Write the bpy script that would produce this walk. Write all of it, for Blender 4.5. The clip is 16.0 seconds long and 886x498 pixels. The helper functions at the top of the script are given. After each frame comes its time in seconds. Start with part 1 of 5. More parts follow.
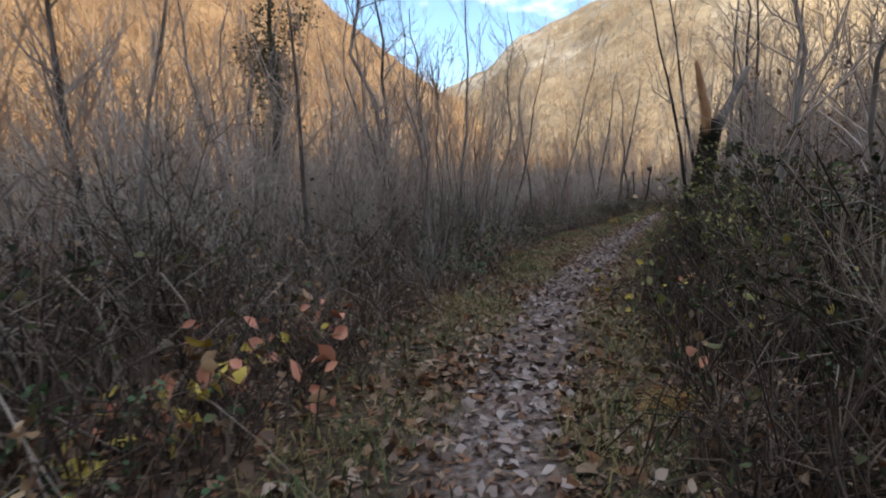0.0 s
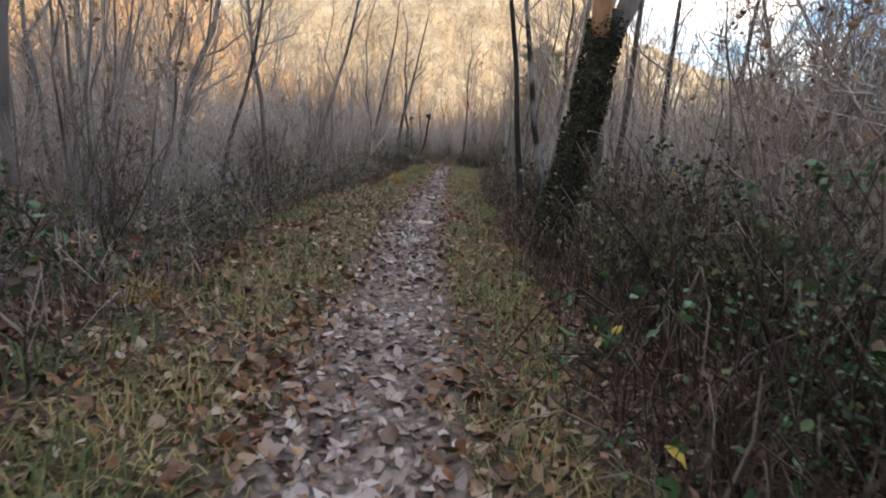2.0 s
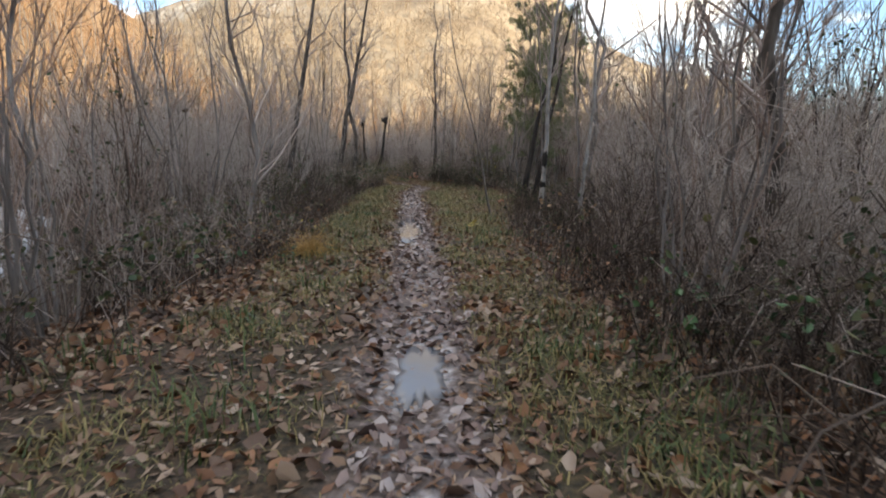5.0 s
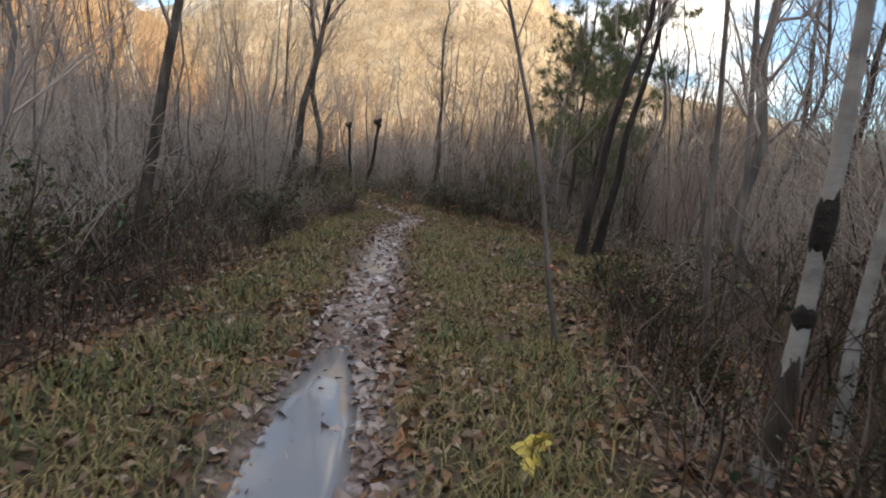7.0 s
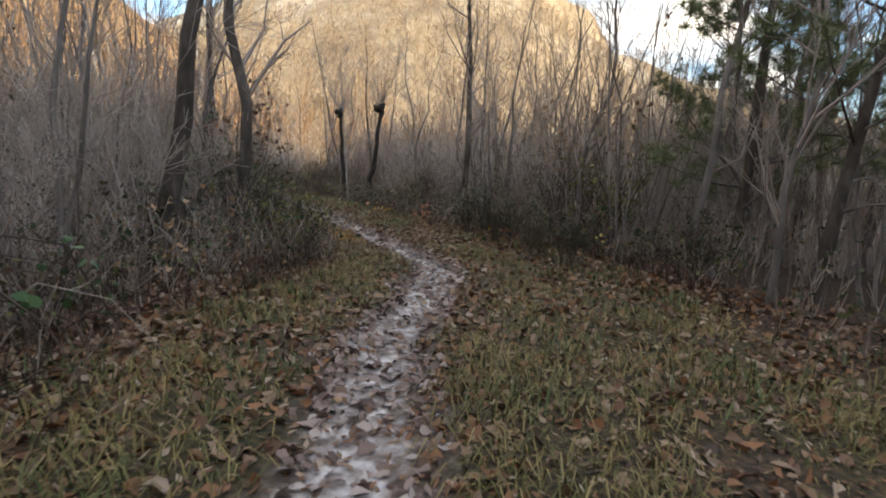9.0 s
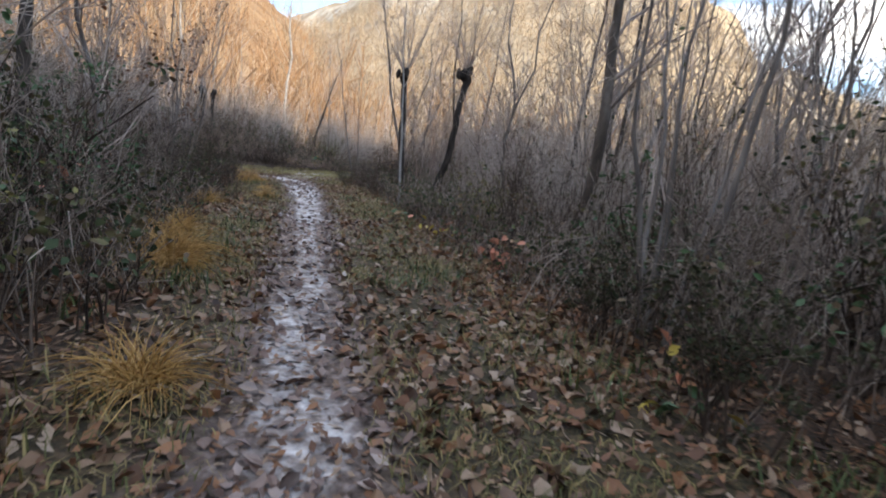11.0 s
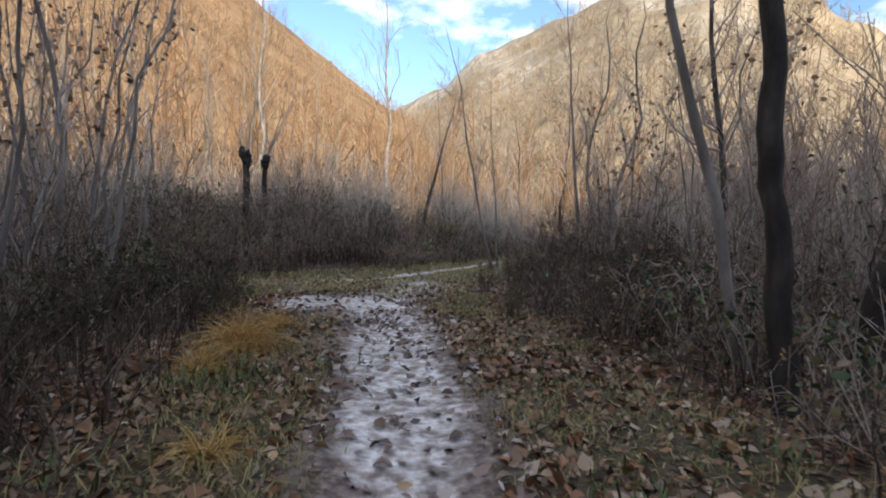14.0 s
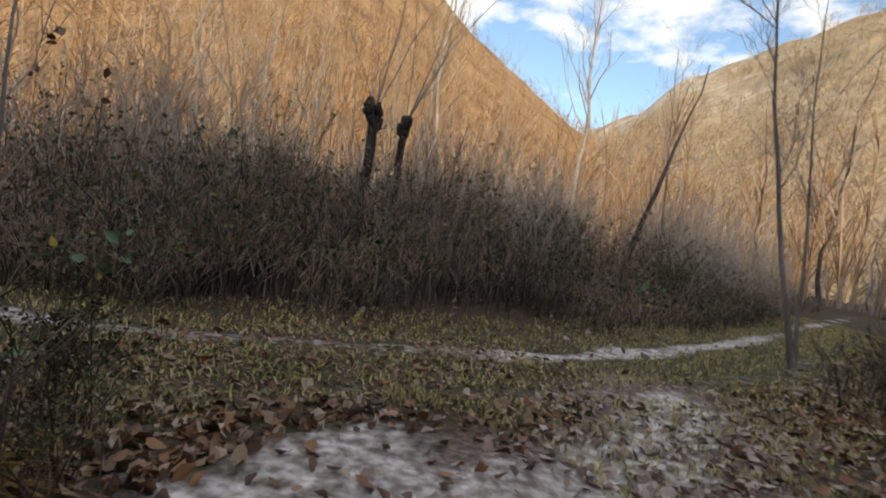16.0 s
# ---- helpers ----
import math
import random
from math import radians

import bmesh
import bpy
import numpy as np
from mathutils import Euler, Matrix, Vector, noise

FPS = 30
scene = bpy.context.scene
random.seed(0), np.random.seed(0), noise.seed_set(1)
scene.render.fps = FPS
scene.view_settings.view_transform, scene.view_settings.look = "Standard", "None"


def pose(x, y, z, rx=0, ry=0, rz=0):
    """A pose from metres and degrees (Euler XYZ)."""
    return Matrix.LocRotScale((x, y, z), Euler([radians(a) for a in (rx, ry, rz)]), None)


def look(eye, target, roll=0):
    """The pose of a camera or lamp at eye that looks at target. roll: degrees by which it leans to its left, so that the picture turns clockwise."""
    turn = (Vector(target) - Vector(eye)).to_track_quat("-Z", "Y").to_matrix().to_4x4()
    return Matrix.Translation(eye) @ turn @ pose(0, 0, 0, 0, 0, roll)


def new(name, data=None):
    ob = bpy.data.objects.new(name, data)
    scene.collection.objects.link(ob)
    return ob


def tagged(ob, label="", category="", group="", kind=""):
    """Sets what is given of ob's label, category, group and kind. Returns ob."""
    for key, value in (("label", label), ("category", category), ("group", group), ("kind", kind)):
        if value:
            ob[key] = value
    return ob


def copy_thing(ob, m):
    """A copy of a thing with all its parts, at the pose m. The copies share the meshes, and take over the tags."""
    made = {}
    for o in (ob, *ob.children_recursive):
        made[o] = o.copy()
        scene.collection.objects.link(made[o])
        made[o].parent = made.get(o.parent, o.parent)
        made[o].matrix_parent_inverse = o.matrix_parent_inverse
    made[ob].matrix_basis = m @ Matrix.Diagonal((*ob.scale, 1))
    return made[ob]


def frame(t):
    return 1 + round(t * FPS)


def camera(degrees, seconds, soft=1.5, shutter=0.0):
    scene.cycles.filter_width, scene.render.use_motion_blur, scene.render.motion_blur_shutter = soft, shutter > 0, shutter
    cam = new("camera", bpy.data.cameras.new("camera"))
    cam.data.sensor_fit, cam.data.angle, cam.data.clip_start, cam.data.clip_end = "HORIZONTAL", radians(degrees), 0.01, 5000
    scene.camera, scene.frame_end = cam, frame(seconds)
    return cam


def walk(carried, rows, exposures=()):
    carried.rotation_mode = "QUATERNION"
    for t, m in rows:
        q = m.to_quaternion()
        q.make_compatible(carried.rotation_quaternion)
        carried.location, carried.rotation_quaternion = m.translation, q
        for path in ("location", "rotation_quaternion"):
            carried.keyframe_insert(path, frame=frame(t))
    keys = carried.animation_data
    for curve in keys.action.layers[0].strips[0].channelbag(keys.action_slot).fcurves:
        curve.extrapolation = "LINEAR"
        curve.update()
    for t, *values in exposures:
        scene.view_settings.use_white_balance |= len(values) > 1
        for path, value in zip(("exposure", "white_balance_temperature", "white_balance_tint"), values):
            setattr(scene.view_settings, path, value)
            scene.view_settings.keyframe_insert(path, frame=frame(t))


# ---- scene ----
cam = camera(81.3, 16.0, soft=1.9, shutter=0.1)
PATH = [
    (0.0, 0.000, -0.001, 0.969, -0.26, -5.76, 0.92),
    (0.5, 0.235, 1.377, 0.977, -10.37, -9.73, 2.76),
    (1.0, 0.561, 2.800, 0.954, -17.40, -10.65, 4.44),
    (1.5, 0.975, 4.168, 0.996, -22.12, -10.62, 3.30),
    (2.0, 1.476, 5.342, 0.943, -24.75, -11.35, -4.94),
    (2.5, 1.932, 6.645, 0.907, -24.65, -11.22, -5.51),
    (3.0, 2.473, 7.911, 0.948, -27.76, -9.56, -1.34),
    (3.5, 3.073, 9.031, 0.936, -30.41, -8.67, 2.32),
    (4.0, 3.496, 10.148, 0.906, -30.10, -10.83, -1.98),
    (6.5, 6.388, 15.824, 1.017, -28.18, -8.63, -0.72),
    (7.0, 7.093, 17.020, 1.027, -28.77, -8.66, -5.08),
    (7.5, 7.768, 18.300, 0.953, -27.32, -8.65, -3.68),
    (8.0, 8.349, 19.554, 0.968, -27.05, -7.89, -0.64),
    (9.2, 9.719, 22.612, 0.968, -27.00, -9.00, -3.50),
    (10.5, 11.590, 25.331, 0.946, -21.53, -10.79, -7.78),
    (11.0, 11.858, 26.739, 0.889, -15.57, -9.46, -7.34),
    (11.5, 11.991, 28.029, 0.865, -8.44, -9.75, -3.99),
    (12.0, 12.062, 29.276, 0.896, -8.15, -10.19, -1.14),
    (12.5, 12.057, 30.680, 0.924, -5.94, -6.00, -2.76),
    (13.0, 12.070, 32.109, 0.921, -3.53, -4.12, 0.39),
    (13.5, 12.121, 33.397, 0.850, -3.31, -2.86, 3.83),
    (14.0, 12.066, 34.614, 0.869, -3.83, -2.50, -1.12),
    (14.5, 12.122, 35.797, 0.884, -2.56, -1.69, -1.31),
    (15.0, 12.080, 36.923, 0.830, 1.84, -0.41, -3.50),
    (15.5, 11.861, 37.993, 0.830, 5.79, -3.23, -2.81),
    (16.0, 11.585, 39.020, 0.814, 15.07, -1.72, -8.49),
]
walk(cam, [(t, pose(x, y, z, 90 + p, r, w)) for t, x, y, z, w, p, r in PATH], exposures=[(0.0, 1.12, 7100, 10), (0.5, 1.34, 7100, 10), (1.0, 1.46, 7150, 10), (2.5, 1.78, 7250, 10), (4.0, 1.64, 7350, 10), (6.5, 1.46, 7600, 10), (8.2, 1.40, 7800, 10), (10.5, 1.42, 7000, 10), (12.0, 1.84, 6300, 10), (12.6, 1.76, 6450, 10), (13.5, 1.22, 6550, 10), (14.5, 1.03, 7250, 10), (16.0, 0.78, 8000, 10)])

# ---- world, sun ----
SUN_WAY = Vector((-0.30, 0.91, -0.31)).normalized()
SUN_UP = math.asin(-SUN_WAY.z)
world = bpy.data.worlds.new("world")
scene.world = world
world.use_nodes = True
wn, wl = world.node_tree.nodes, world.node_tree.links
wn.clear()
w_out = wn.new("ShaderNodeOutputWorld")
w_bg = wn.new("ShaderNodeBackground")
w_sky = wn.new("ShaderNodeTexSky")
w_sky.sky_type = "NISHITA"
w_sky.sun_disc = False
w_sky.sun_elevation = SUN_UP
w_sky.sun_rotation = math.atan2(-SUN_WAY.x, -SUN_WAY.y)
w_sky.air_density, w_sky.dust_density, w_sky.ozone_density = 1.0, 0.2, 3.5
w_tc = wn.new("ShaderNodeTexCoord")
w_map = wn.new("ShaderNodeMapping")
w_map.inputs["Scale"].default_value = (1.0, 1.0, 2.2)
w_map.inputs["Location"].default_value = (0.37, 0.12, 0.3)
w_noise = wn.new("ShaderNodeTexNoise")
w_noise.inputs["Scale"].default_value = 3.4
w_noise.inputs["Detail"].default_value = 7.0
w_noise.inputs["Roughness"].default_value = 0.58
w_ramp = wn.new("ShaderNodeValToRGB")
w_ramp.color_ramp.elements[0].position, w_ramp.color_ramp.elements[1].position = 0.46, 0.62
w_mix = wn.new("ShaderNodeMix")
w_mix.data_type = "RGBA"
w_mix.inputs[7].default_value = (6.7, 6.6, 6.4, 1)
wl.new(w_tc.outputs["Generated"], w_map.inputs["Vector"])
wl.new(w_map.outputs["Vector"], w_noise.inputs["Vector"])
wl.new(w_noise.outputs["Fac"], w_ramp.inputs["Fac"])
wl.new(w_ramp.outputs["Color"], w_mix.inputs[0])
wl.new(w_sky.outputs["Color"], w_mix.inputs[6])
wl.new(w_mix.outputs[2], w_bg.inputs["Color"])
w_bg.inputs["Strength"].default_value = 0.15
wl.new(w_bg.outputs["Background"], w_out.inputs["Surface"])

sun_data = bpy.data.lights.new("sun", "SUN")
sun_data.energy, sun_data.angle, sun_data.color = 2.6, radians(0.6), (1.0, 0.85, 0.68)
sun = new("sun", sun_data)
sun.matrix_world = look((0, 0, 300), Vector((0, 0, 300)) + SUN_WAY)

# ---- materials ----


def material(name, colors, rough=0.85, island=0.75, scale=6.0, bump=0.3, bump_scale=40.0, stretch=(1, 1, 1), spec=0.3, coords="Object"):
    """A rough natural surface: a colour ramp driven by the piece's own random value and by noise, with fine relief."""
    m = bpy.data.materials.new(name)
    m.use_nodes = True
    n, l = m.node_tree.nodes, m.node_tree.links
    b = n["Principled BSDF"]
    b.inputs["Roughness"].default_value = rough
    b.inputs["Specular IOR Level"].default_value = spec
    tc = n.new("ShaderNodeTexCoord")
    mp = n.new("ShaderNodeMapping")
    mp.inputs["Scale"].default_value = stretch
    l.new(tc.outputs[coords], mp.inputs["Vector"])
    nz = n.new("ShaderNodeTexNoise")
    nz.inputs["Scale"].default_value = scale
    nz.inputs["Detail"].default_value = 5.0
    l.new(mp.outputs["Vector"], nz.inputs["Vector"])
    geo = n.new("ShaderNodeNewGeometry")
    mix = n.new("ShaderNodeMix")
    mix.data_type = "FLOAT"
    mix.inputs[0].default_value = island
    l.new(nz.outputs["Fac"], mix.inputs[2])
    l.new(geo.outputs["Random Per Island"], mix.inputs[3])
    ramp = n.new("ShaderNodeValToRGB")
    els = ramp.color_ramp.elements
    while len(els) < len(colors):
        els.new(0.5)
    lo, hi = (0.0, 1.0) if island > 0.5 else (0.28, 0.74)
    for i, c in enumerate(colors):
        els[i].position = lo + (hi - lo) * i / max(1, len(colors) - 1)
        els[i].color = (*c, 1)
    l.new(mix.outputs[0], ramp.inputs["Fac"])
    l.new(ramp.outputs["Color"], b.inputs["Base Color"])
    if bump:
        nb = n.new("ShaderNodeTexNoise")
        nb.inputs["Scale"].default_value = bump_scale
        nb.inputs["Detail"].default_value = 4.0
        l.new(mp.outputs["Vector"], nb.inputs["Vector"])
        bp = n.new("ShaderNodeBump")
        bp.inputs["Strength"].default_value = bump
        bp.inputs["Distance"].default_value = 0.02
        l.new(nb.outputs["Fac"], bp.inputs["Height"])
        l.new(bp.outputs["Normal"], b.inputs["Normal"])
    return m


M_BARK = material("bark_grey", [(0.07, 0.06, 0.055), (0.19, 0.17, 0.157), (0.35, 0.325, 0.305)], island=0.15, scale=7, bump=0.8, bump_scale=28, stretch=(1, 1, 0.3))
M_BARK_DARK = material("bark_dark", [(0.028, 0.024, 0.021), (0.08, 0.068, 0.059), (0.19, 0.165, 0.145)], island=0.1, scale=9, bump=1.0, bump_scale=24, stretch=(1, 1, 0.35))
M_BARK_PALE = material("bark_pale", [(0.16, 0.15, 0.14), (0.30, 0.29, 0.28), (0.42, 0.41, 0.39)], island=0.1, scale=5, bump=0.4, bump_scale=22, stretch=(1, 1, 1.6))
M_BARK_BLACK = material("bark_black", [(0.012, 0.011, 0.010), (0.035, 0.03, 0.027)], island=0.1, scale=14, bump=1.0, bump_scale=30)
M_STEM_MID = material("brown_grey_stem", [(0.06, 0.046, 0.038), (0.18, 0.145, 0.122), (0.33, 0.272, 0.232), (0.50, 0.435, 0.385)], island=0.85, scale=2, bump=0)
# twigs lighter than real bark: distance haze is painted into their colour
M_HAZE = material("haze_grey_twig", [(0.27, 0.228, 0.20), (0.48, 0.425, 0.38), (0.65, 0.59, 0.535)], island=0.8, scale=3, bump=0)
M_HAZE_BROWN = material("haze_brown_twig", [(0.20, 0.148, 0.122), (0.36, 0.28, 0.235), (0.50, 0.41, 0.36)], island=0.8, scale=3, bump=0)
M_TWIG = material("twig", [(0.21, 0.168, 0.148), (0.40, 0.335, 0.30), (0.56, 0.49, 0.45)], island=0.8, scale=3, bump=0)
M_TWIG_RED = material("twig_red", [(0.17, 0.115, 0.092), (0.33, 0.24, 0.198), (0.47, 0.37, 0.315)], island=0.8, scale=3, bump=0)
M_STEM = material("bramble_stem", [(0.018, 0.012, 0.009), (0.05, 0.034, 0.026), (0.11, 0.08, 0.062), (0.30, 0.245, 0.20)], island=0.85, scale=2, bump=0)
# stem colour paled to carry the haze behind the thicket's edge
M_STEM_HAZE = material("grey_stem", [(0.13, 0.104, 0.088), (0.29, 0.242, 0.21), (0.46, 0.40, 0.355), (0.62, 0.555, 0.50)], island=0.85, scale=2, bump=0)
M_BARK_WET = material("bark_wet", [(0.012, 0.010, 0.009), (0.032, 0.027, 0.024), (0.085, 0.074, 0.066)], island=0.1, scale=9, bump=1.0, bump_scale=24, stretch=(1, 1, 0.35))
M_BARK_PATCHED = material("bark_patched", [(0.014, 0.012, 0.011), (0.03, 0.026, 0.024), (0.22, 0.21, 0.20), (0.33, 0.32, 0.31)], island=0.0, scale=2.6, bump=0.7, bump_scale=24, stretch=(1, 1, 0.8))
M_WOOD_RAW = material("raw_wood", [(0.20, 0.10, 0.05), (0.42, 0.24, 0.13), (0.55, 0.36, 0.22)], island=0.1, scale=9, bump=0.8, bump_scale=30, stretch=(1, 1, 0.25))
M_LITTER_PALE = material("trodden_leaves", [(0.05, 0.033, 0.028), (0.14, 0.088, 0.073), (0.21, 0.142, 0.122), (0.28, 0.205, 0.18), (0.37, 0.30, 0.275), (0.50, 0.445, 0.425)], rough=0.5, island=0.88, scale=9, bump=0.2, bump_scale=60, spec=0.5)
M_LITTER = material("leaf_litter", [(0.025, 0.015, 0.011), (0.075, 0.038, 0.023), (0.17, 0.075, 0.036), (0.27, 0.125, 0.055), (0.13, 0.078, 0.052), (0.25, 0.155, 0.095), (0.33, 0.235, 0.165), (0.46, 0.38, 0.32)], rough=0.55, island=0.88, scale=9, bump=0.2, bump_scale=60, spec=0.5)
M_GRASS = material("grass", [(0.03, 0.036, 0.012), (0.085, 0.092, 0.03), (0.13, 0.125, 0.045), (0.22, 0.165, 0.07), (0.30, 0.24, 0.10), (0.46, 0.36, 0.19)], rough=0.6, island=0.7, scale=1.6, bump=0)
M_GRASS_PALE = material("pale_grass", [(0.15, 0.155, 0.05), (0.27, 0.25, 0.085), (0.40, 0.34, 0.135), (0.52, 0.43, 0.21)], rough=0.6, island=0.7, scale=1.2, bump=0)
M_GRASS_GREEN = material("green_blades", [(0.035, 0.06, 0.02), (0.07, 0.105, 0.036), (0.12, 0.145, 0.055)], rough=0.5, island=0.8, scale=1, bump=0)
M_STRAW = material("dry_straw", [(0.30, 0.16, 0.05), (0.50, 0.30, 0.10), (0.66, 0.45, 0.19)], rough=0.65, island=0.85, scale=2, bump=0)
M_LEAF_DULL = material("dull_leaves", [(0.018, 0.028, 0.012), (0.035, 0.06, 0.028), (0.065, 0.09, 0.04), (0.13, 0.12, 0.05), (0.13, 0.085, 0.055), (0.24, 0.20, 0.155)], rough=0.62, island=0.9, scale=4, bump=0, spec=0.28)
M_LEAF_GREEN = material("green_leaves", [(0.02, 0.05, 0.018), (0.04, 0.10, 0.03), (0.07, 0.15, 0.06), (0.12, 0.19, 0.09)], rough=0.4, island=0.9, scale=4, bump=0, spec=0.5)
M_LEAF_YELLOW = material("yellow_leaves", [(0.42, 0.36, 0.06), (0.60, 0.46, 0.10), (0.66, 0.56, 0.20)], rough=0.5, island=0.6, scale=14, bump=0.2)
M_LEAF_RED = material("pink_red_leaves", [(0.50, 0.14, 0.09), (0.62, 0.26, 0.17), (0.66, 0.38, 0.27)], rough=0.5, island=0.6, scale=14, bump=0.2)
M_LEAF_TAN = material("tan_leaves", [(0.22, 0.13, 0.07), (0.36, 0.23, 0.13), (0.48, 0.36, 0.24)], rough=0.55, island=0.7, scale=14, bump=0.2)
M_LEAF_FADED = material("faded_leaves", [(0.05, 0.07, 0.02), (0.11, 0.13, 0.035), (0.22, 0.20, 0.055), (0.30, 0.26, 0.10)], rough=0.5, island=0.9, scale=4, bump=0, spec=0.5)
M_IVY = material("ivy_leaves", [(0.012, 0.014, 0.007), (0.028, 0.033, 0.015), (0.05, 0.05, 0.024), (0.085, 0.085, 0.045)], rough=0.65, island=0.9, scale=4, bump=0, spec=0.25)
M_NEEDLE = material("pine_needles", [(0.08, 0.115, 0.058), (0.165, 0.205, 0.10), (0.28, 0.30, 0.155)], rough=0.5, island=0.85, scale=2, bump=0)
M_FAR = material("far_wood", [(0.17, 0.11, 0.072), (0.27, 0.165, 0.093), (0.38, 0.23, 0.12), (0.34, 0.235, 0.145), (0.50, 0.41, 0.31)], island=0.48, scale=0.035, bump=0, rough=0.95)
M_FAR_PALE = material("far_wood_pale", [(0.20, 0.155, 0.11), (0.31, 0.24, 0.165), (0.41, 0.33, 0.23), (0.52, 0.45, 0.35)], island=0.48, scale=0.035, bump=0, rough=0.95)


def ground_material():
    m = bpy.data.materials.new("forest_ground")
    m.use_nodes = True
    n, l = m.node_tree.nodes, m.node_tree.links
    b = n["Principled BSDF"]
    tc = n.new("ShaderNodeTexCoord")

    def noise_ramp(scale, stops, detail=6.0):
        nz = n.new("ShaderNodeTexNoise")
        nz.inputs["Scale"].default_value = scale
        nz.inputs["Detail"].default_value = detail
        l.new(tc.outputs["Object"], nz.inputs["Vector"])
        r = n.new("ShaderNodeValToRGB")
        els = r.color_ramp.elements
        while len(els) < len(stops):
            els.new(0.5)
        for i, (p, c) in enumerate(stops):
            els[i].position, els[i].color = p, (*c, 1)
        l.new(nz.outputs["Fac"], r.inputs["Fac"])
        return r.outputs["Color"], nz.outputs["Fac"]

    def blend(fac, a, c):
        x = n.new("ShaderNodeMix")
        x.data_type = "RGBA"
        l.new(fac, x.inputs[0])
        l.new(a, x.inputs[6])
        l.new(c, x.inputs[7])
        return x.outputs[2]

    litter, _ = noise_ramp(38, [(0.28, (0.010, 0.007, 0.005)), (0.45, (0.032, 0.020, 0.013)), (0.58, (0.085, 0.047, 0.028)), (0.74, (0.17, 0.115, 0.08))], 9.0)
    grass, _ = noise_ramp(30, [(0.3, (0.014, 0.015, 0.006)), (0.5, (0.045, 0.038, 0.015)), (0.72, (0.12, 0.085, 0.04))], 9.0)
    # the palest stops paint the sky's sheen on the wet path
    mud_sheen, mud_f = noise_ramp(16, [(0.30, (0.12, 0.093, 0.082)), (0.42, (0.25, 0.212, 0.20)), (0.52, (0.47, 0.435, 0.43)), (0.65, (0.71, 0.695, 0.705))])
    a_verge = n.new("ShaderNodeAttribute")
    a_verge.attribute_name = "verge"
    a_track = n.new("ShaderNodeAttribute")
    a_track.attribute_name = "track"
    a_trod = n.new("ShaderNodeAttribute")
    a_trod.attribute_name = "trodden"
    earth, _ = noise_ramp(24, [(0.30, (0.055, 0.038, 0.031)), (0.46, (0.13, 0.096, 0.084)), (0.60, (0.24, 0.19, 0.175)), (0.74, (0.36, 0.305, 0.29))], 8.0)
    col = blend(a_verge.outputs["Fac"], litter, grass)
    col = blend(a_trod.outputs["Fac"], col, earth)
    # the mud breaks up into patches toward its edges
    patchy = n.new("ShaderNodeTexNoise")
    patchy.inputs["Scale"].default_value, patchy.inputs["Detail"].default_value = 11.0, 7.0
    l.new(tc.outputs["Object"], patchy.inputs["Vector"])
    add = n.new("ShaderNodeMath")
    add.operation = "ADD"
    l.new(a_track.outputs["Fac"], add.inputs[0])
    l.new(patchy.outputs["Fac"], add.inputs[1])
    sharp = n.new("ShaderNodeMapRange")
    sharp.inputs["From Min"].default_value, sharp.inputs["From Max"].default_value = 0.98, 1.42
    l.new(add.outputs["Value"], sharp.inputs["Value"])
    col = blend(sharp.outputs["Result"], col, mud_sheen)
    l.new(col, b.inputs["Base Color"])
    rough = n.new("ShaderNodeMapRange")
    rough.inputs["To Min"].default_value, rough.inputs["To Max"].default_value = 0.9, 0.38
    l.new(sharp.outputs["Result"], rough.inputs["Value"])
    l.new(rough.outputs["Result"], b.inputs["Roughness"])
    nb = n.new("ShaderNodeTexNoise")
    nb.inputs["Scale"].default_value, nb.inputs["Detail"].default_value = 35.0, 5.0
    l.new(tc.outputs["Object"], nb.inputs["Vector"])
    bp = n.new("ShaderNodeBump")
    bp.inputs["Strength"].default_value, bp.inputs["Distance"].default_value = 0.6, 0.03
    l.new(nb.outputs["Fac"], bp.inputs["Height"])
    l.new(bp.outputs["Normal"], b.inputs["Normal"])
    return m


def water_material(name, base, rough):
    m = bpy.data.materials.new(name)
    m.use_nodes = True
    n, l = m.node_tree.nodes, m.node_tree.links
    b = n["Principled BSDF"]
    b.inputs["Base Color"].default_value = (*base, 1)
    b.inputs["Roughness"].default_value = rough
    b.inputs["IOR"].default_value = 1.33
    b.inputs["Specular IOR Level"].default_value = 0.8
    nb = n.new("ShaderNodeTexNoise")
    nb.inputs["Scale"].default_value, nb.inputs["Detail"].default_value = 14.0, 3.0
    bp = n.new("ShaderNodeBump")
    bp.inputs["Strength"].default_value, bp.inputs["Distance"].default_value = 0.12, 0.01
    l.new(nb.outputs["Fac"], bp.inputs["Height"])
    l.new(bp.outputs["Normal"], b.inputs["Normal"])
    return m


M_GROUND = ground_material()
M_PUDDLE = water_material("puddle_water", (0.20, 0.20, 0.21), 0.06)
# pond base colour is lightened to stand in for reflected sky
M_POND = water_material("pond_sky_pale", (0.33, 0.35, 0.38), 0.3)


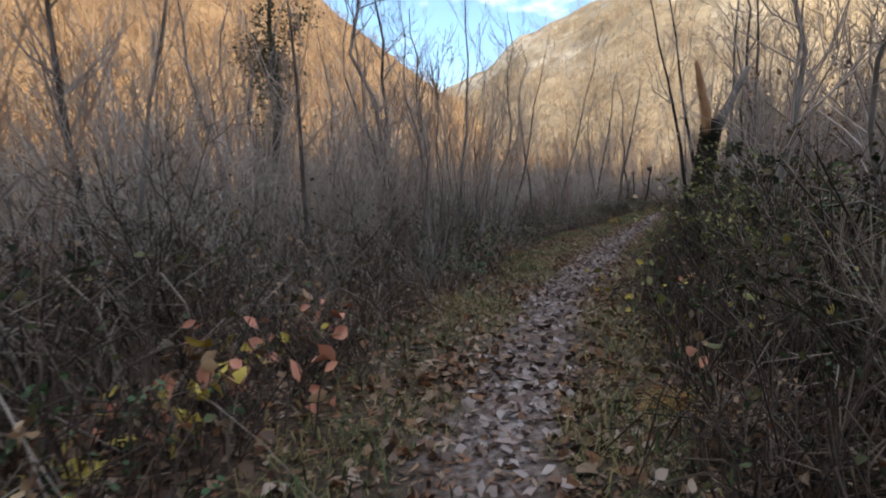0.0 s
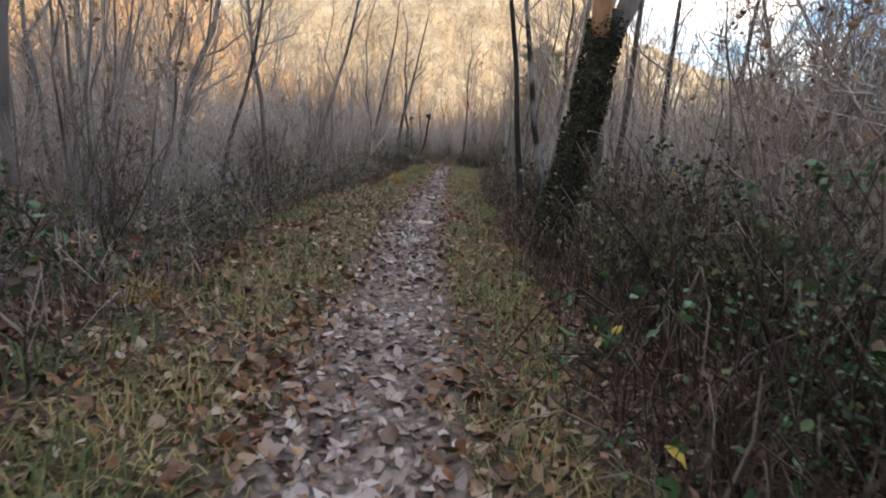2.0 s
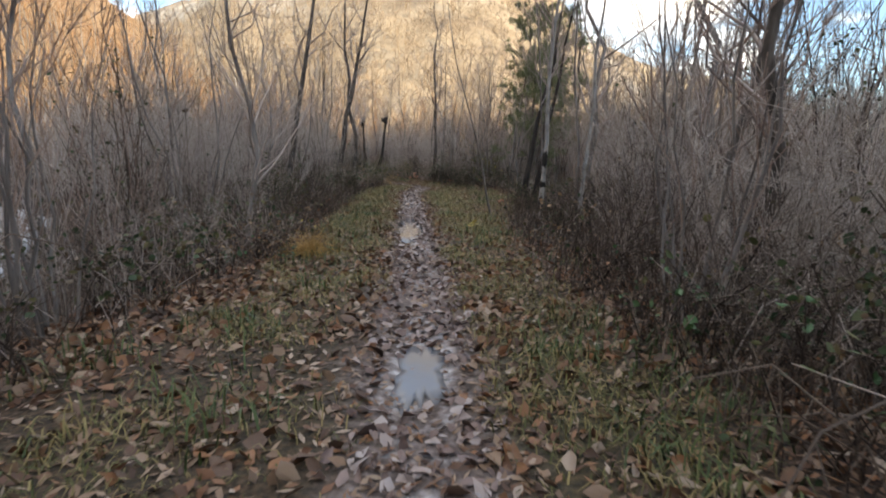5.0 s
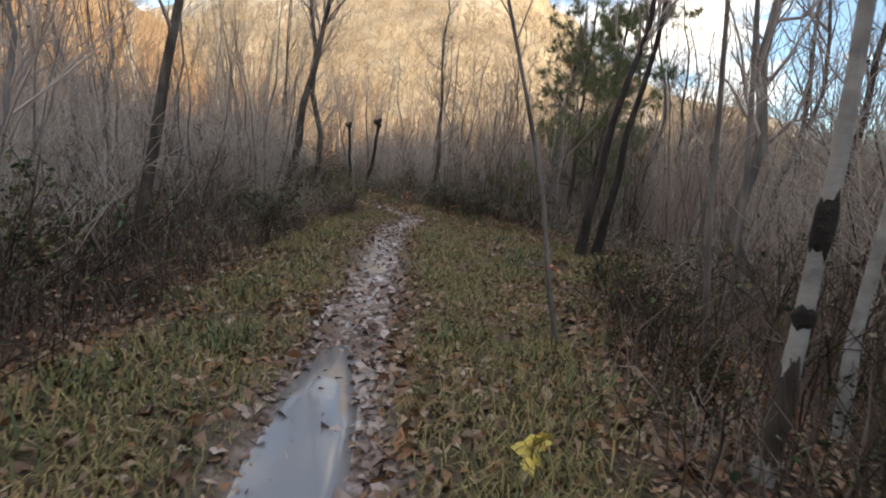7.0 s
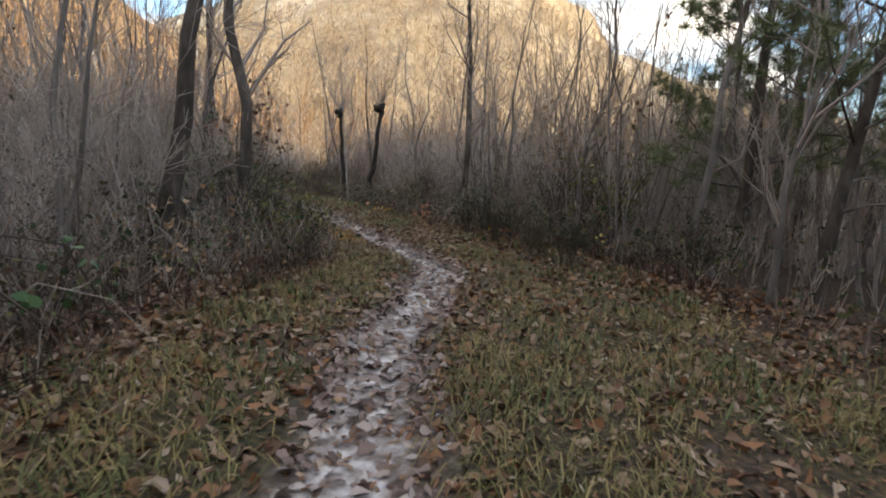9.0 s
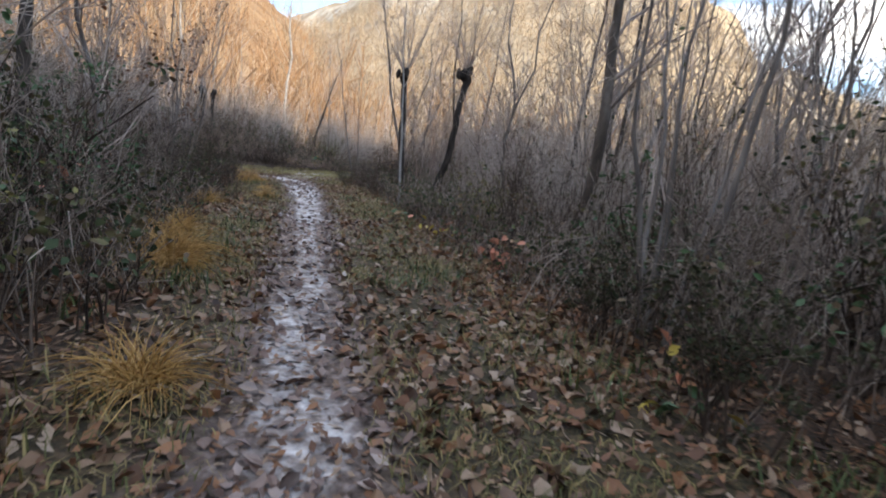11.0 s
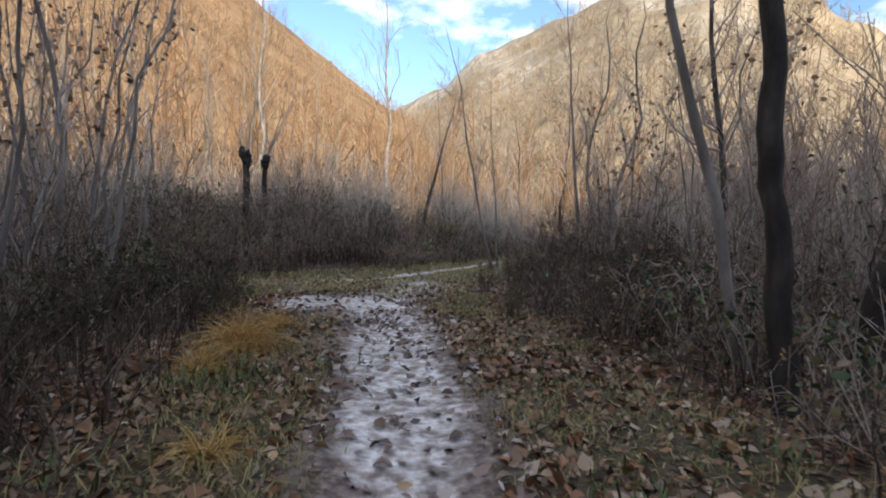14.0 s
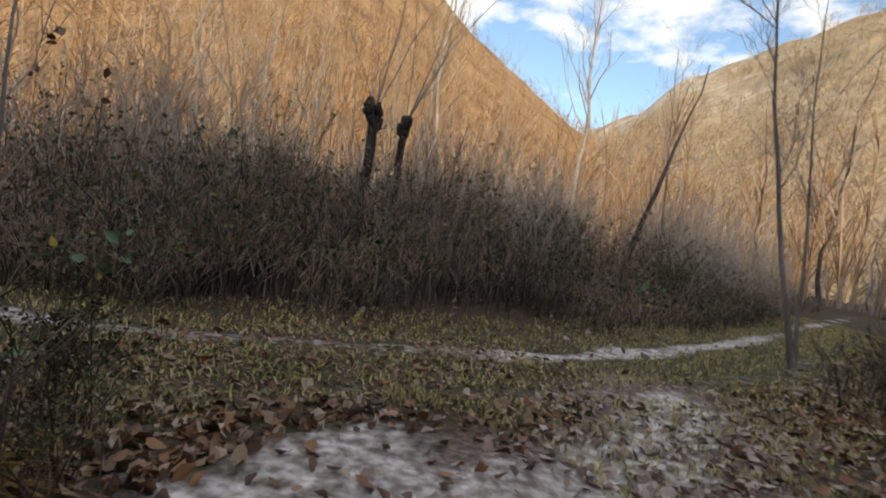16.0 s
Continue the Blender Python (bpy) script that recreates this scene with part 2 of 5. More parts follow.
def hill_material(name, forest):
    m = bpy.data.materials.new(name)
    m.use_nodes = True
    n, l = m.node_tree.nodes, m.node_tree.links
    b = n["Principled BSDF"]
    b.inputs["Roughness"].default_value = 0.95
    b.inputs["Specular IOR Level"].default_value = 0.1
    tc = n.new("ShaderNodeTexCoord")
    nz = n.new("ShaderNodeTexNoise")
    nz.inputs["Scale"].default_value, nz.inputs["Detail"].default_value, nz.inputs["Roughness"].default_value = 0.045, 10.0, 0.72
    l.new(tc.outputs["Object"], nz.inputs["Vector"])
    r = n.new("ShaderNodeValToRGB")
    els = r.color_ramp.elements
    while len(els) < len(forest):
        els.new(0.5)
    for i, c in enumerate(forest):
        els[i].position, els[i].color = 0.3 + 0.42 * i / (len(forest) - 1), (*c, 1)
    l.new(nz.outputs["Fac"], r.inputs["Fac"])
    at = n.new("ShaderNodeAttribute")
    at.attribute_name = "stone"
    ns = n.new("ShaderNodeTexNoise")
    ns.inputs["Scale"].default_value, ns.inputs["Detail"].default_value = 0.16, 8.0
    l.new(tc.outputs["Object"], ns.inputs["Vector"])
    rs = n.new("ShaderNodeValToRGB")
    rs.color_ramp.elements[0].position, rs.color_ramp.elements[0].color = 0.3, (0.30, 0.25, 0.19, 1)
    rs.color_ramp.elements[1].position, rs.color_ramp.elements[1].color = 0.7, (0.62, 0.57, 0.48, 1)
    l.new(ns.outputs["Fac"], rs.inputs["Fac"])
    mx = n.new("ShaderNodeMix")
    mx.data_type = "RGBA"
    l.new(at.outputs["Fac"], mx.inputs[0])
    l.new(r.outputs["Color"], mx.inputs[6])
    l.new(rs.outputs["Color"], mx.inputs[7])
    l.new(mx.outputs[2], b.inputs["Base Color"])
    bp = n.new("ShaderNodeBump")
    bp.inputs["Strength"].default_value, bp.inputs["Distance"].default_value = 1.0, 2.0
    l.new(ns.outputs["Fac"], bp.inputs["Height"])
    l.new(bp.outputs["Normal"], b.inputs["Normal"])
    return m


M_HILL_ORANGE = hill_material("hill_orange", [(0.12, 0.08, 0.052), (0.26, 0.17, 0.10), (0.38, 0.26, 0.15), (0.28, 0.215, 0.145)])
M_HILL_PALE = hill_material("hill_pale", [(0.18, 0.14, 0.10), (0.32, 0.255, 0.175), (0.42, 0.345, 0.24), (0.36, 0.31, 0.235)])

# ---- geometry helpers ----
LATTICE = np.random.default_rng(3).random((256, 256))


def smooth(a, b, v):
    u = np.clip((v - a) / (b - a), 0, 1)
    return u * u * (3 - 2 * u)


def vnoise(x, y, size=1.0, octaves=3):
    """Smooth noise, -1 to 1, with features of that size in metres."""
    out, amp, tot = 0.0, 1.0, 0.0
    for o in range(octaves):
        fx, fy = np.asarray(x) / size + 37.7 * o + 500, np.asarray(y) / size + 11.3 * o + 500
        ix, iy = np.floor(fx).astype(int), np.floor(fy).astype(int)
        u, v = fx - ix, fy - iy
        u, v = u * u * (3 - 2 * u), v * v * (3 - 2 * v)
        a, b = LATTICE[ix % 256, iy % 256], LATTICE[(ix + 1) % 256, iy % 256]
        c, d = LATTICE[ix % 256, (iy + 1) % 256], LATTICE[(ix + 1) % 256, (iy + 1) % 256]
        out = out + amp * ((a * (1 - u) + b * u) * (1 - v) + (c * (1 - u) + d * u) * v)
        tot += amp
        amp *= 0.5
        size *= 0.5
    return out / tot * 2 - 1


def mesh_of(name, verts, faces, mat, smooth_faces=False):
    """A mesh from numpy arrays: faces is a list of index arrays, each with 3 or 4 columns."""
    me = bpy.data.meshes.new(name)
    verts = np.asarray(verts, dtype=np.float32).reshape(-1, 3)
    faces = [np.asarray(f, dtype=np.int32) for f in faces if len(f)]
    loops = np.concatenate([f.ravel() for f in faces])
    sizes = np.concatenate([np.full(len(f), f.shape[1], dtype=np.int32) for f in faces])
    starts = np.concatenate([[0], np.cumsum(sizes)[:-1]]).astype(np.int32)
    me.vertices.add(len(verts))
    me.vertices.foreach_set("co", verts.ravel())
    me.loops.add(len(loops))
    me.loops.foreach_set("vertex_index", loops)
    me.polygons.add(len(sizes))
    me.polygons.foreach_set("loop_start", starts)
    if smooth_faces:
        me.polygons.foreach_set("use_smooth", np.ones(len(sizes), dtype=bool))
    me.materials.append(mat)
    me.update(calc_edges=True)
    return me


def unit(v):
    return v / np.maximum(np.linalg.norm(v, axis=-1, keepdims=True), 1e-9)


def tubes(paths, radii, sides=3):
    """Tapered tubes along many paths at once: paths (n, k, 3), radii (n, k)."""
    n, k = paths.shape[:2]
    t = unit(np.gradient(paths, axis=1))
    ref = np.broadcast_to(np.array([0.83, 0.41, 0.12]), t.shape)
    u = unit(np.cross(t, ref))
    v = np.cross(t, u)
    a = np.arange(sides) * 2 * np.pi / sides
    ring = u[:, :, None] * np.cos(a)[None, None, :, None] + v[:, :, None] * np.sin(a)[None, None, :, None]
    verts = paths[:, :, None] + ring * radii[:, :, None, None]
    idx = np.arange(n * k * sides).reshape(n, k, sides)
    nxt = np.roll(idx, -1, axis=2)
    quads = np.stack([idx[:, :-1], nxt[:, :-1], nxt[:, 1:], idx[:, 1:]], axis=-1).reshape(-1, 4)
    return verts.reshape(-1, 3), quads


class Heap:
    """Collects pieces of geometry into one mesh."""

    def __init__(self):
        self.v, self.f, self.n = [], [], 0

    def add(self, verts, *faces):
        self.v.append(np.asarray(verts, dtype=np.float64).reshape(-1, 3))
        self.f += [np.asarray(f) + self.n for f in faces if len(f)]
        self.n += len(self.v[-1])
        return self

    def mesh(self, name, mat, smooth_faces=False):
        tri = [f for f in self.f if f.shape[1] == 3]
        quad = [f for f in self.f if f.shape[1] == 4]
        out = ([np.concatenate(tri)] if tri else []) + ([np.concatenate(quad)] if quad else [])
        return mesh_of(name, np.concatenate(self.v), out, mat, smooth_faces)


def part(name, mesh, parent, label=""):
    ob = new(name, mesh)
    ob.parent = parent
    if label:
        ob["label"] = label
    return ob


def shoots(rng, paths, radii, n, lo, hi, length, spread, lift, k=4, wob=0.06, thin=0.55):
    """Side shoots from every path: n each, between the fractions lo and hi of its length."""
    count, kp = paths.shape[:2]
    par = np.repeat(np.arange(count), n)
    s = rng.uniform(lo, hi, count * n) * (kp - 1)
    i = np.minimum(s.astype(int), kp - 2)
    f = (s - i)[:, None]
    start = paths[par, i] * (1 - f) + paths[par, i + 1] * f
    t = unit(paths[par, i + 1] - paths[par, i])
    r0 = (radii[par, i] * (1 - f[:, 0]) + radii[par, i + 1] * f[:, 0]) * thin
    side = rng.normal(size=(count * n, 3))
    side = unit(side - (side * t).sum(1, keepdims=True) * t)
    ang = spread * rng.uniform(0.6, 1.3, (count * n, 1))
    d = t * np.cos(ang) + side * np.sin(ang)
    d[:, 2] += lift
    d = unit(d)
    size = length * rng.uniform(0.45, 1.0, count * n) * (1.1 - 0.6 * s / (kp - 1))
    w = np.linspace(0, 1, k)
    out = start[:, None] + d[:, None] * (size[:, None] * w)[..., None]
    out[:, :, 2] += (lift * 0.6 * size)[:, None] * w ** 2
    out[:, 1:] += np.cumsum(rng.normal(size=(count * n, k - 1, 3)) * (wob * size)[:, None, None], axis=1)
    return out, r0[:, None] * (1 - 0.8 * w)[None]


def leaves(rng, places, size, flat=0.0, fold=0.25, ragged=0.0):
    """Small pointed leaves, folded along the midrib; flat 1 lies on the ground, 0 hangs any way."""
    n = len(places)
    out = np.array([[0, -0.5, 0], [0.34, -0.12, fold * 0.3], [0.27, 0.22, fold * 0.3], [0, 0.55, -fold * 0.3], [-0.27, 0.22, fold * 0.3], [-0.34, -0.12, fold * 0.3]])
    yaw, tilt, roll = rng.uniform(0, 2 * np.pi, n), rng.normal(0, 1.3 * (1 - flat) + 0.28, n), rng.normal(0, 1.0 * (1 - flat) + 0.28, n)
    sz = size * rng.uniform(0.55, 1.25, n)
    p = out[None] * sz[:, None, None] * np.stack([rng.uniform(0.7, 1.2, n), np.ones(n), rng.uniform(-0.8, 1.6, n)], 1)[:, None]
    if ragged:
        p = p * rng.uniform(1 - ragged, 1 + ragged, (n, 6, 1)) + rng.normal(0, 0.12 * ragged, p.shape) * sz[:, None, None]
    c, s = np.cos(tilt)[:, None], np.sin(tilt)[:, None]
    p = np.stack([p[..., 0], p[..., 1] * c - p[..., 2] * s, p[..., 1] * s + p[..., 2] * c], -1)
    c, s = np.cos(roll)[:, None], np.sin(roll)[:, None]
    p = np.stack([p[..., 0] * c + p[..., 2] * s, p[..., 1], -p[..., 0] * s + p[..., 2] * c], -1)
    c, s = np.cos(yaw)[:, None], np.sin(yaw)[:, None]
    p = np.stack([p[..., 0] * c - p[..., 1] * s, p[..., 0] * s + p[..., 1] * c, p[..., 2]], -1)
    verts = p + places[:, None]
    base = (np.arange(n) * 6)[:, None]
    quads = np.concatenate([base + np.array([0, 1, 2, 3]), base + np.array([0, 3, 4, 5])])
    return verts.reshape(-1, 3), quads


def blades(rng, places, length, width, lean=0.5):
    """Bent blades of grass: a quad and a tip each."""
    n = len(places)
    yaw = rng.uniform(0, 2 * np.pi, n)
    d = np.stack([np.cos(yaw), np.sin(yaw), np.zeros(n)], 1)
    side = np.stack([-np.sin(yaw), np.cos(yaw), np.zeros(n)], 1) * (width * rng.uniform(0.6, 1.3, n))[:, None]
    ln = (length * rng.uniform(0.45, 1.2, n))[:, None]
    b = lean * rng.uniform(0.2, 1.5, (n, 1))
    mid = places + d * ln * 0.35 * b + np.array([0, 0, 1.0]) * ln * 0.55
    tip = places + d * ln * 1.0 * b + np.array([0, 0, 1.0]) * ln * np.maximum(0.08, 0.95 - 0.55 * b ** 2)
    verts = np.stack([places - side, places + side, mid + side * 0.8, mid - side * 0.8, tip], 1)
    base = (np.arange(n) * 5)[:, None]
    return verts.reshape(-1, 3), base + np.array([0, 1, 2, 3]), base + np.array([3, 2, 4])


# ---- the lie of the land ----
TRACK = np.array([(-0.5, -6), (-0.2, -2), (0.0, 0.5), (0.19, 1.87), (0.5, 2.9), (1.1, 4.9), (1.7, 6.3), (2.45, 7.9), (3.5, 10.3), (4.1, 11.5), (4.65, 12.8),
                  (5.45, 14.3), (6.3, 16.0), (7.0, 17.5), (7.5, 18.5), (7.83, 19.25), (8.78, 21.2), (9.45, 22.6), (10.5, 24.8), (11.25, 25.8), (11.8, 26.7), (11.9, 27.3), (11.95, 28.2),
                  (11.94, 29.5), (11.99, 31.0), (12.04, 32.5), (12.09, 34.6), (12.08, 37.0), (11.9, 39.2), (11.76, 40.6), (12.06, 41.7), (12.3, 42.5)])
CROSSING = np.array([(-6, 39.4), (2, 40.0), (6, 40.3), (8.0, 40.6), (9.05, 40.87), (9.6, 41.09), (10.2, 41.5), (10.81, 41.98), (11.72, 42.72), (13.01, 44.45), (14.2, 46.4), (15.48, 48.8), (17, 51.8), (20, 57)])
EDGE_Y = [-6, 2, 4, 5.5, 7, 8.5, 10, 14, 17, 20, 23, 26, 29, 33, 37, 40, 43]
EDGE_LEFT = [1.0, 0.85, 1.0, 0.8, 1.05, 1.3, 1.5, 1.6, 1.3, 1.2, 1.35, 1.1, 0.75, 1.25, 1.2, 1.35, 2.4]
EDGE_RIGHT = [0.75, 0.65, 0.8, 0.75, 0.8, 0.9, 1.0, 1.1, 1.0, 1.5, 3.4, 2.3, 1.45, 1.5, 1.55, 1.4, 1.3]


def from_line(line, x, y):
    """Distance to a line of points, positive on its right, and the y of the nearest place on it."""
    best, sign, near = np.full(np.shape(x), 1e9), np.zeros(np.shape(x)), np.zeros(np.shape(x))
    for (ax, ay), (bx, by) in zip(line[:-1], line[1:]):
        dx, dy = bx - ax, by - ay
        s = np.clip(((x - ax) * dx + (y - ay) * dy) / (dx * dx + dy * dy), 0, 1)
        qx, qy = ax + s * dx, ay + s * dy
        d = np.hypot(x - qx, y - qy)
        hit = d < best
        best = np.where(hit, d, best)
        sign = np.where(hit, np.sign((x - ax) * dy - (y - ay) * dx), sign)
        near = np.where(hit, qy, near)
    return best * np.where(sign == 0, 1, sign), near


def inside(x, y):
    """How far a place lies inside the thicket; below 0 on the open verge, the track or the junction."""
    d, ny = from_line(TRACK, x, y)
    w = np.where(d > 0, d - np.interp(ny, EDGE_Y, EDGE_RIGHT), -d - np.interp(ny, EDGE_Y, EDGE_LEFT))
    c, _ = from_line(CROSSING, x, y)
    w = np.minimum(w, np.abs(c) - 0.85)
    w = np.minimum(w, np.hypot((x - 10.6) / 1.25, y - 41.6) - 1.3)
    w = np.where(np.hypot((x - 2.3 + 0.07 * (y - 21.5)) / 0.8, (y - 21.5) / 4.5) < 1.06, np.minimum(w, -0.1), w)
    return w + 0.16 * vnoise(x, y, 0.8)


PUDDLES = [(7.5, 18.7, 0.2, 1.25, -25), (4.12, 11.42, 0.16, 0.24, -24), (4.62, 12.75, 0.12, 0.28, -24), (5.5, 14.4, 0.12, 0.36, -28), (3.5, 10.25, 0.10, 0.15, 0),
           (9.1, 21.9, 0.13, 0.3, -30), (9.35, 22.7, 0.10, 0.22, -20), (11.88, 26.95, 0.10, 0.26, -8), (3.95, 10.85, 0.09, 0.1, 0), (11.98, 27.6, 0.07, 0.12, 0)]


def height(x, y):
    """The ground's height: a track on a low bank, rough verges, gentle swells away from it."""
    d, ny = from_line(TRACK, x, y)
    a = np.abs(d)
    z = 0.05 * vnoise(x, y, 1.3) * smooth(0.35, 1.2, a) + 0.012 * vnoise(x, y, 0.3)
    z = z - 0.035 * (1 - smooth(0.10, 0.38, a))
    bank = smooth(5, 9, ny) * (1 - np.where(d < 0, smooth(22, 27, ny), smooth(17, 21, ny)))
    z = z - 0.30 * bank * smooth(1.1, 3.0, a)
    z = z + 0.5 * vnoise(x, y, 9.0, 2) * smooth(6, 20, a)
    z = z - 0.16 * (1 - smooth(0.7, 1.3, np.hypot((x - 2.3 + 0.07 * (y - 21.5)) / 0.9, (y - 21.5) / 4.7)))
    for px, py, rx, ry, turn in PUDDLES:
        ca, sa = math.cos(radians(turn)), math.sin(radians(turn))
        u, v = ((x - px) * ca + (y - py) * sa) / rx, (-(x - px) * sa + (y - py) * ca) / ry
        z = z - 0.03 * (1 - smooth(0.55, 1.25, np.hypot(u, v)))
    c, _ = from_line(CROSSING, x, y)
    z = z + 0.16 * smooth(0.9, 2.2, -c) * smooth(38, 43, y)
    return z


xs = np.concatenate([-np.geomspace(900, 12, 26), np.arange(-11.5, -2.5, 0.6), np.arange(-2.5, 17.5, 0.135), np.arange(17.5, 30, 0.6), np.geomspace(31, 900, 26)])
ys = np.concatenate([-np.geomspace(900, 9, 24), np.arange(-8.5, -1.5, 0.5), np.arange(-1.5, 49.0, 0.135), np.arange(49.0, 66, 0.5), np.geomspace(67, 900, 24)])
gx, gy = np.meshgrid(xs, ys, indexing="ij")
gz = height(gx, gy)
gi = np.arange(gx.size).reshape(gx.shape)
ground_mesh = mesh_of("ground", np.stack([gx, gy, gz], -1), [np.stack([gi[:-1, :-1], gi[1:, :-1], gi[1:, 1:], gi[:-1, 1:]], -1).reshape(-1, 4)], M_GROUND, True)
gd, gny = from_line(TRACK, gx, gy)
gc, _ = from_line(CROSSING, gx, gy)
half = np.interp(gny, [0, 8, 14, 18, 23, 26, 33, 36, 38, 39.6, 41.3], [0.16, 0.17, 0.18, 0.22, 0.22, 0.17, 0.17, 0.26, 0.4, 0.46, 0.28])
# where the wet path gets its pale, painted-in sky sheen
mud_sheen = 1 - smooth(0.55, 1.35, np.abs(gd) / half + 0.55 * vnoise(gx, gy, 0.45))
mud_sheen = mud_sheen * np.interp(gny, [0, 6, 11, 20, 27, 36, 42], [0.72, 0.62, 0.70, 0.8, 0.84, 0.9, 0.92]) * np.clip(np.interp(gny, [0, 18, 26, 34], [0.72, 0.85, 1.1, 1.3]) + 0.75 * vnoise(gx, gy, 0.8, 2), 0.25, 1.0)
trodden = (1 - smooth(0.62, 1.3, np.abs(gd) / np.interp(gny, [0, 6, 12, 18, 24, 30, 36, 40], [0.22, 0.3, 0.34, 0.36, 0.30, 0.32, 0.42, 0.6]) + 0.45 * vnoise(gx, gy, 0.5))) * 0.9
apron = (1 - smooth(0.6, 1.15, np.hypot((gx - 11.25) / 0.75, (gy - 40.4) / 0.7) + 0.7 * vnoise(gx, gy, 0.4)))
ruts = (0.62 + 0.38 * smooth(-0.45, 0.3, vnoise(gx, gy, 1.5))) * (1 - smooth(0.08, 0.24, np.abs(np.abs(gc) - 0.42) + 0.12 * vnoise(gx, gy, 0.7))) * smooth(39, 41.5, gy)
mud_sheen = np.clip(np.maximum(np.maximum(mud_sheen, apron * 0.8), ruts * np.where(gc < 0, 0.95, 0.5)), 0, 1)
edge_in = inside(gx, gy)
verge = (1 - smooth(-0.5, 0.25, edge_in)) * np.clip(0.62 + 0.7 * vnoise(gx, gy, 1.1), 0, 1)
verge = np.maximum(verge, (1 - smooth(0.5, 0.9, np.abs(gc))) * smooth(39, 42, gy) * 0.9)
for key, val in (("track", mud_sheen), ("verge", verge), ("trodden", trodden)):
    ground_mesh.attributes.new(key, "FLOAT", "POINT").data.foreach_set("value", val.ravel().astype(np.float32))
ground = tagged(new("ground", ground_mesh), "damp forest floor with a muddy footpath, sky sheen painted pale, between leafy verges", "ground", kind="structure")

# ---- hills round the valley ----
HUB = (9.0, 30.0)


def hillside(name, angles, elevations, distances, foot, mat, label, stone=0.0, power=1.25, rough=1.0):
    """A hill seen from the valley: its skyline's elevation and distance by compass angle (degrees, left of north is positive)."""
    th = np.linspace(angles[0], angles[-1], 150)
    up = np.interp(th, angles, elevations)
    far = np.interp(th, angles, distances)
    s = np.concatenate([np.linspace(0, 1, 56), np.linspace(1.04, 1.7, 10)])
    tt, ss = np.meshgrid(th, s, indexing="ij")
    rr = foot + (far[:, None] - foot) * ss
    crest = far * np.tan(np.radians(up))
    prof = np.where(ss <= 1, np.minimum(ss, 1) ** power, 1 - 0.55 * np.maximum(ss - 1, 0))
    x, y = HUB[0] - rr * np.sin(np.radians(tt)), HUB[1] + rr * np.cos(np.radians(tt))
    z = crest[:, None] * prof - 1.2
    wob = vnoise(x, y, 34.0, 4) * rough * smooth(0.05, 0.4, ss) * 4.5
    steps = stone * smooth(0.35, 0.8, ss) * 3.2 * np.sin(z / 5.0 + 2.5 * vnoise(x, y, 60.0))
    z = z + wob + steps
    ends = smooth(0, 0.08, (tt - th[0]) / (th[-1] - th[0])) * smooth(0, 0.08, (th[-1] - tt) / (th[-1] - th[0]))
    z = z * np.maximum(ends, 0.02) - 0.8
    idx = np.arange(x.size).reshape(x.shape)
    me = mesh_of(name, np.stack([x, y, z], -1), [np.stack([idx[:-1, :-1], idx[:-1, 1:], idx[1:, 1:], idx[1:, :-1]], -1).reshape(-1, 4)], mat, True)
    bare = np.clip(stone * smooth(0.38, 0.7, ss) * smooth(0.0, 0.35, vnoise(x, y * 0.6 + z, 26.0, 4) + 0.08), 0, 1)
    me.attributes.new("stone", "FLOAT", "POINT").data.foreach_set("value", bare.ravel().astype(np.float32))
    tagged(new(name, me), label, "hill", kind="structure")
    return x, y, z, bare


def far_woods(name, field, count, tall, mat, label, seed, reach=1.0, fine=0.02):
    """Leafless woods on a hillside: each tree a stem with a broom of rising limbs."""
    rng = np.random.default_rng(seed)
    x, y, z, bare = field
    nth, ns = x.shape
    a, b = rng.uniform(0, nth - 1.01, count), rng.uniform(0, 55.0 * reach, count) ** 1.0
    i, j = a.astype(int), b.astype(int)
    f, g = a - i, b - j

    def lerp(q):
        return (q[i, j] * (1 - g) + q[i, j + 1] * g) * (1 - f) + (q[i + 1, j] * (1 - g) + q[i + 1, j + 1] * g) * f

    keep = rng.random(count) > lerp(bare) * 0.85
    base = np.stack([lerp(x), lerp(y), lerp(z)], 1)[keep]
    n = len(base)
    h = tall * rng.uniform(0.55, 1.25, n)
    way = np.stack([rng.normal(0, 0.06, n), rng.normal(0, 0.06, n), np.ones(n)], 1)
    w = np.linspace(0, 1, 3)
    stems = base[:, None] + way[:, None] * (h[:, None] * w)[..., None]
    rad = (0.011 * h)[:, None] * (1.1 - 0.9 * w)
    heap = Heap().add(*tubes(stems, rad))
    limbs, lr = shoots(rng, stems, rad, 7, 0.1, 0.95, tall * 0.45, 1.1, 0.15, k=2, wob=0.0, thin=0.6)
    heap.add(*tubes(limbs, np.maximum(lr, fine)))
    tagged(new(name, heap.mesh(name, mat)), label, "woods", kind="stuff")


left_hill = hillside("hill_left", [-14, -2, 3, 10, 15, 20, 30, 45, 60, 80, 105], [4, 11.5, 14, 18.5, 22, 25.5, 30, 31, 29, 26, 10], [300, 270, 250, 235, 225, 215, 190, 165, 150, 150, 160], 34, M_HILL_ORANGE, "steep autumn hillside with orange-brown sunlit woods", power=1.1)
right_hill = hillside("hill_right", [-80, -66, -54, -46, -38, -30, -22, -14, -8, -3, 2, 8], [4, 7, 9.5, 14, 21.5, 25, 23.5, 20, 18, 14.5, 11.5, 5], [210, 220, 230, 240, 250, 255, 260, 280, 300, 320, 340, 360], 60, M_HILL_PALE, "sunlit hillside with pale limestone cliffs and bare woods", stone=1.0, power=1.15)
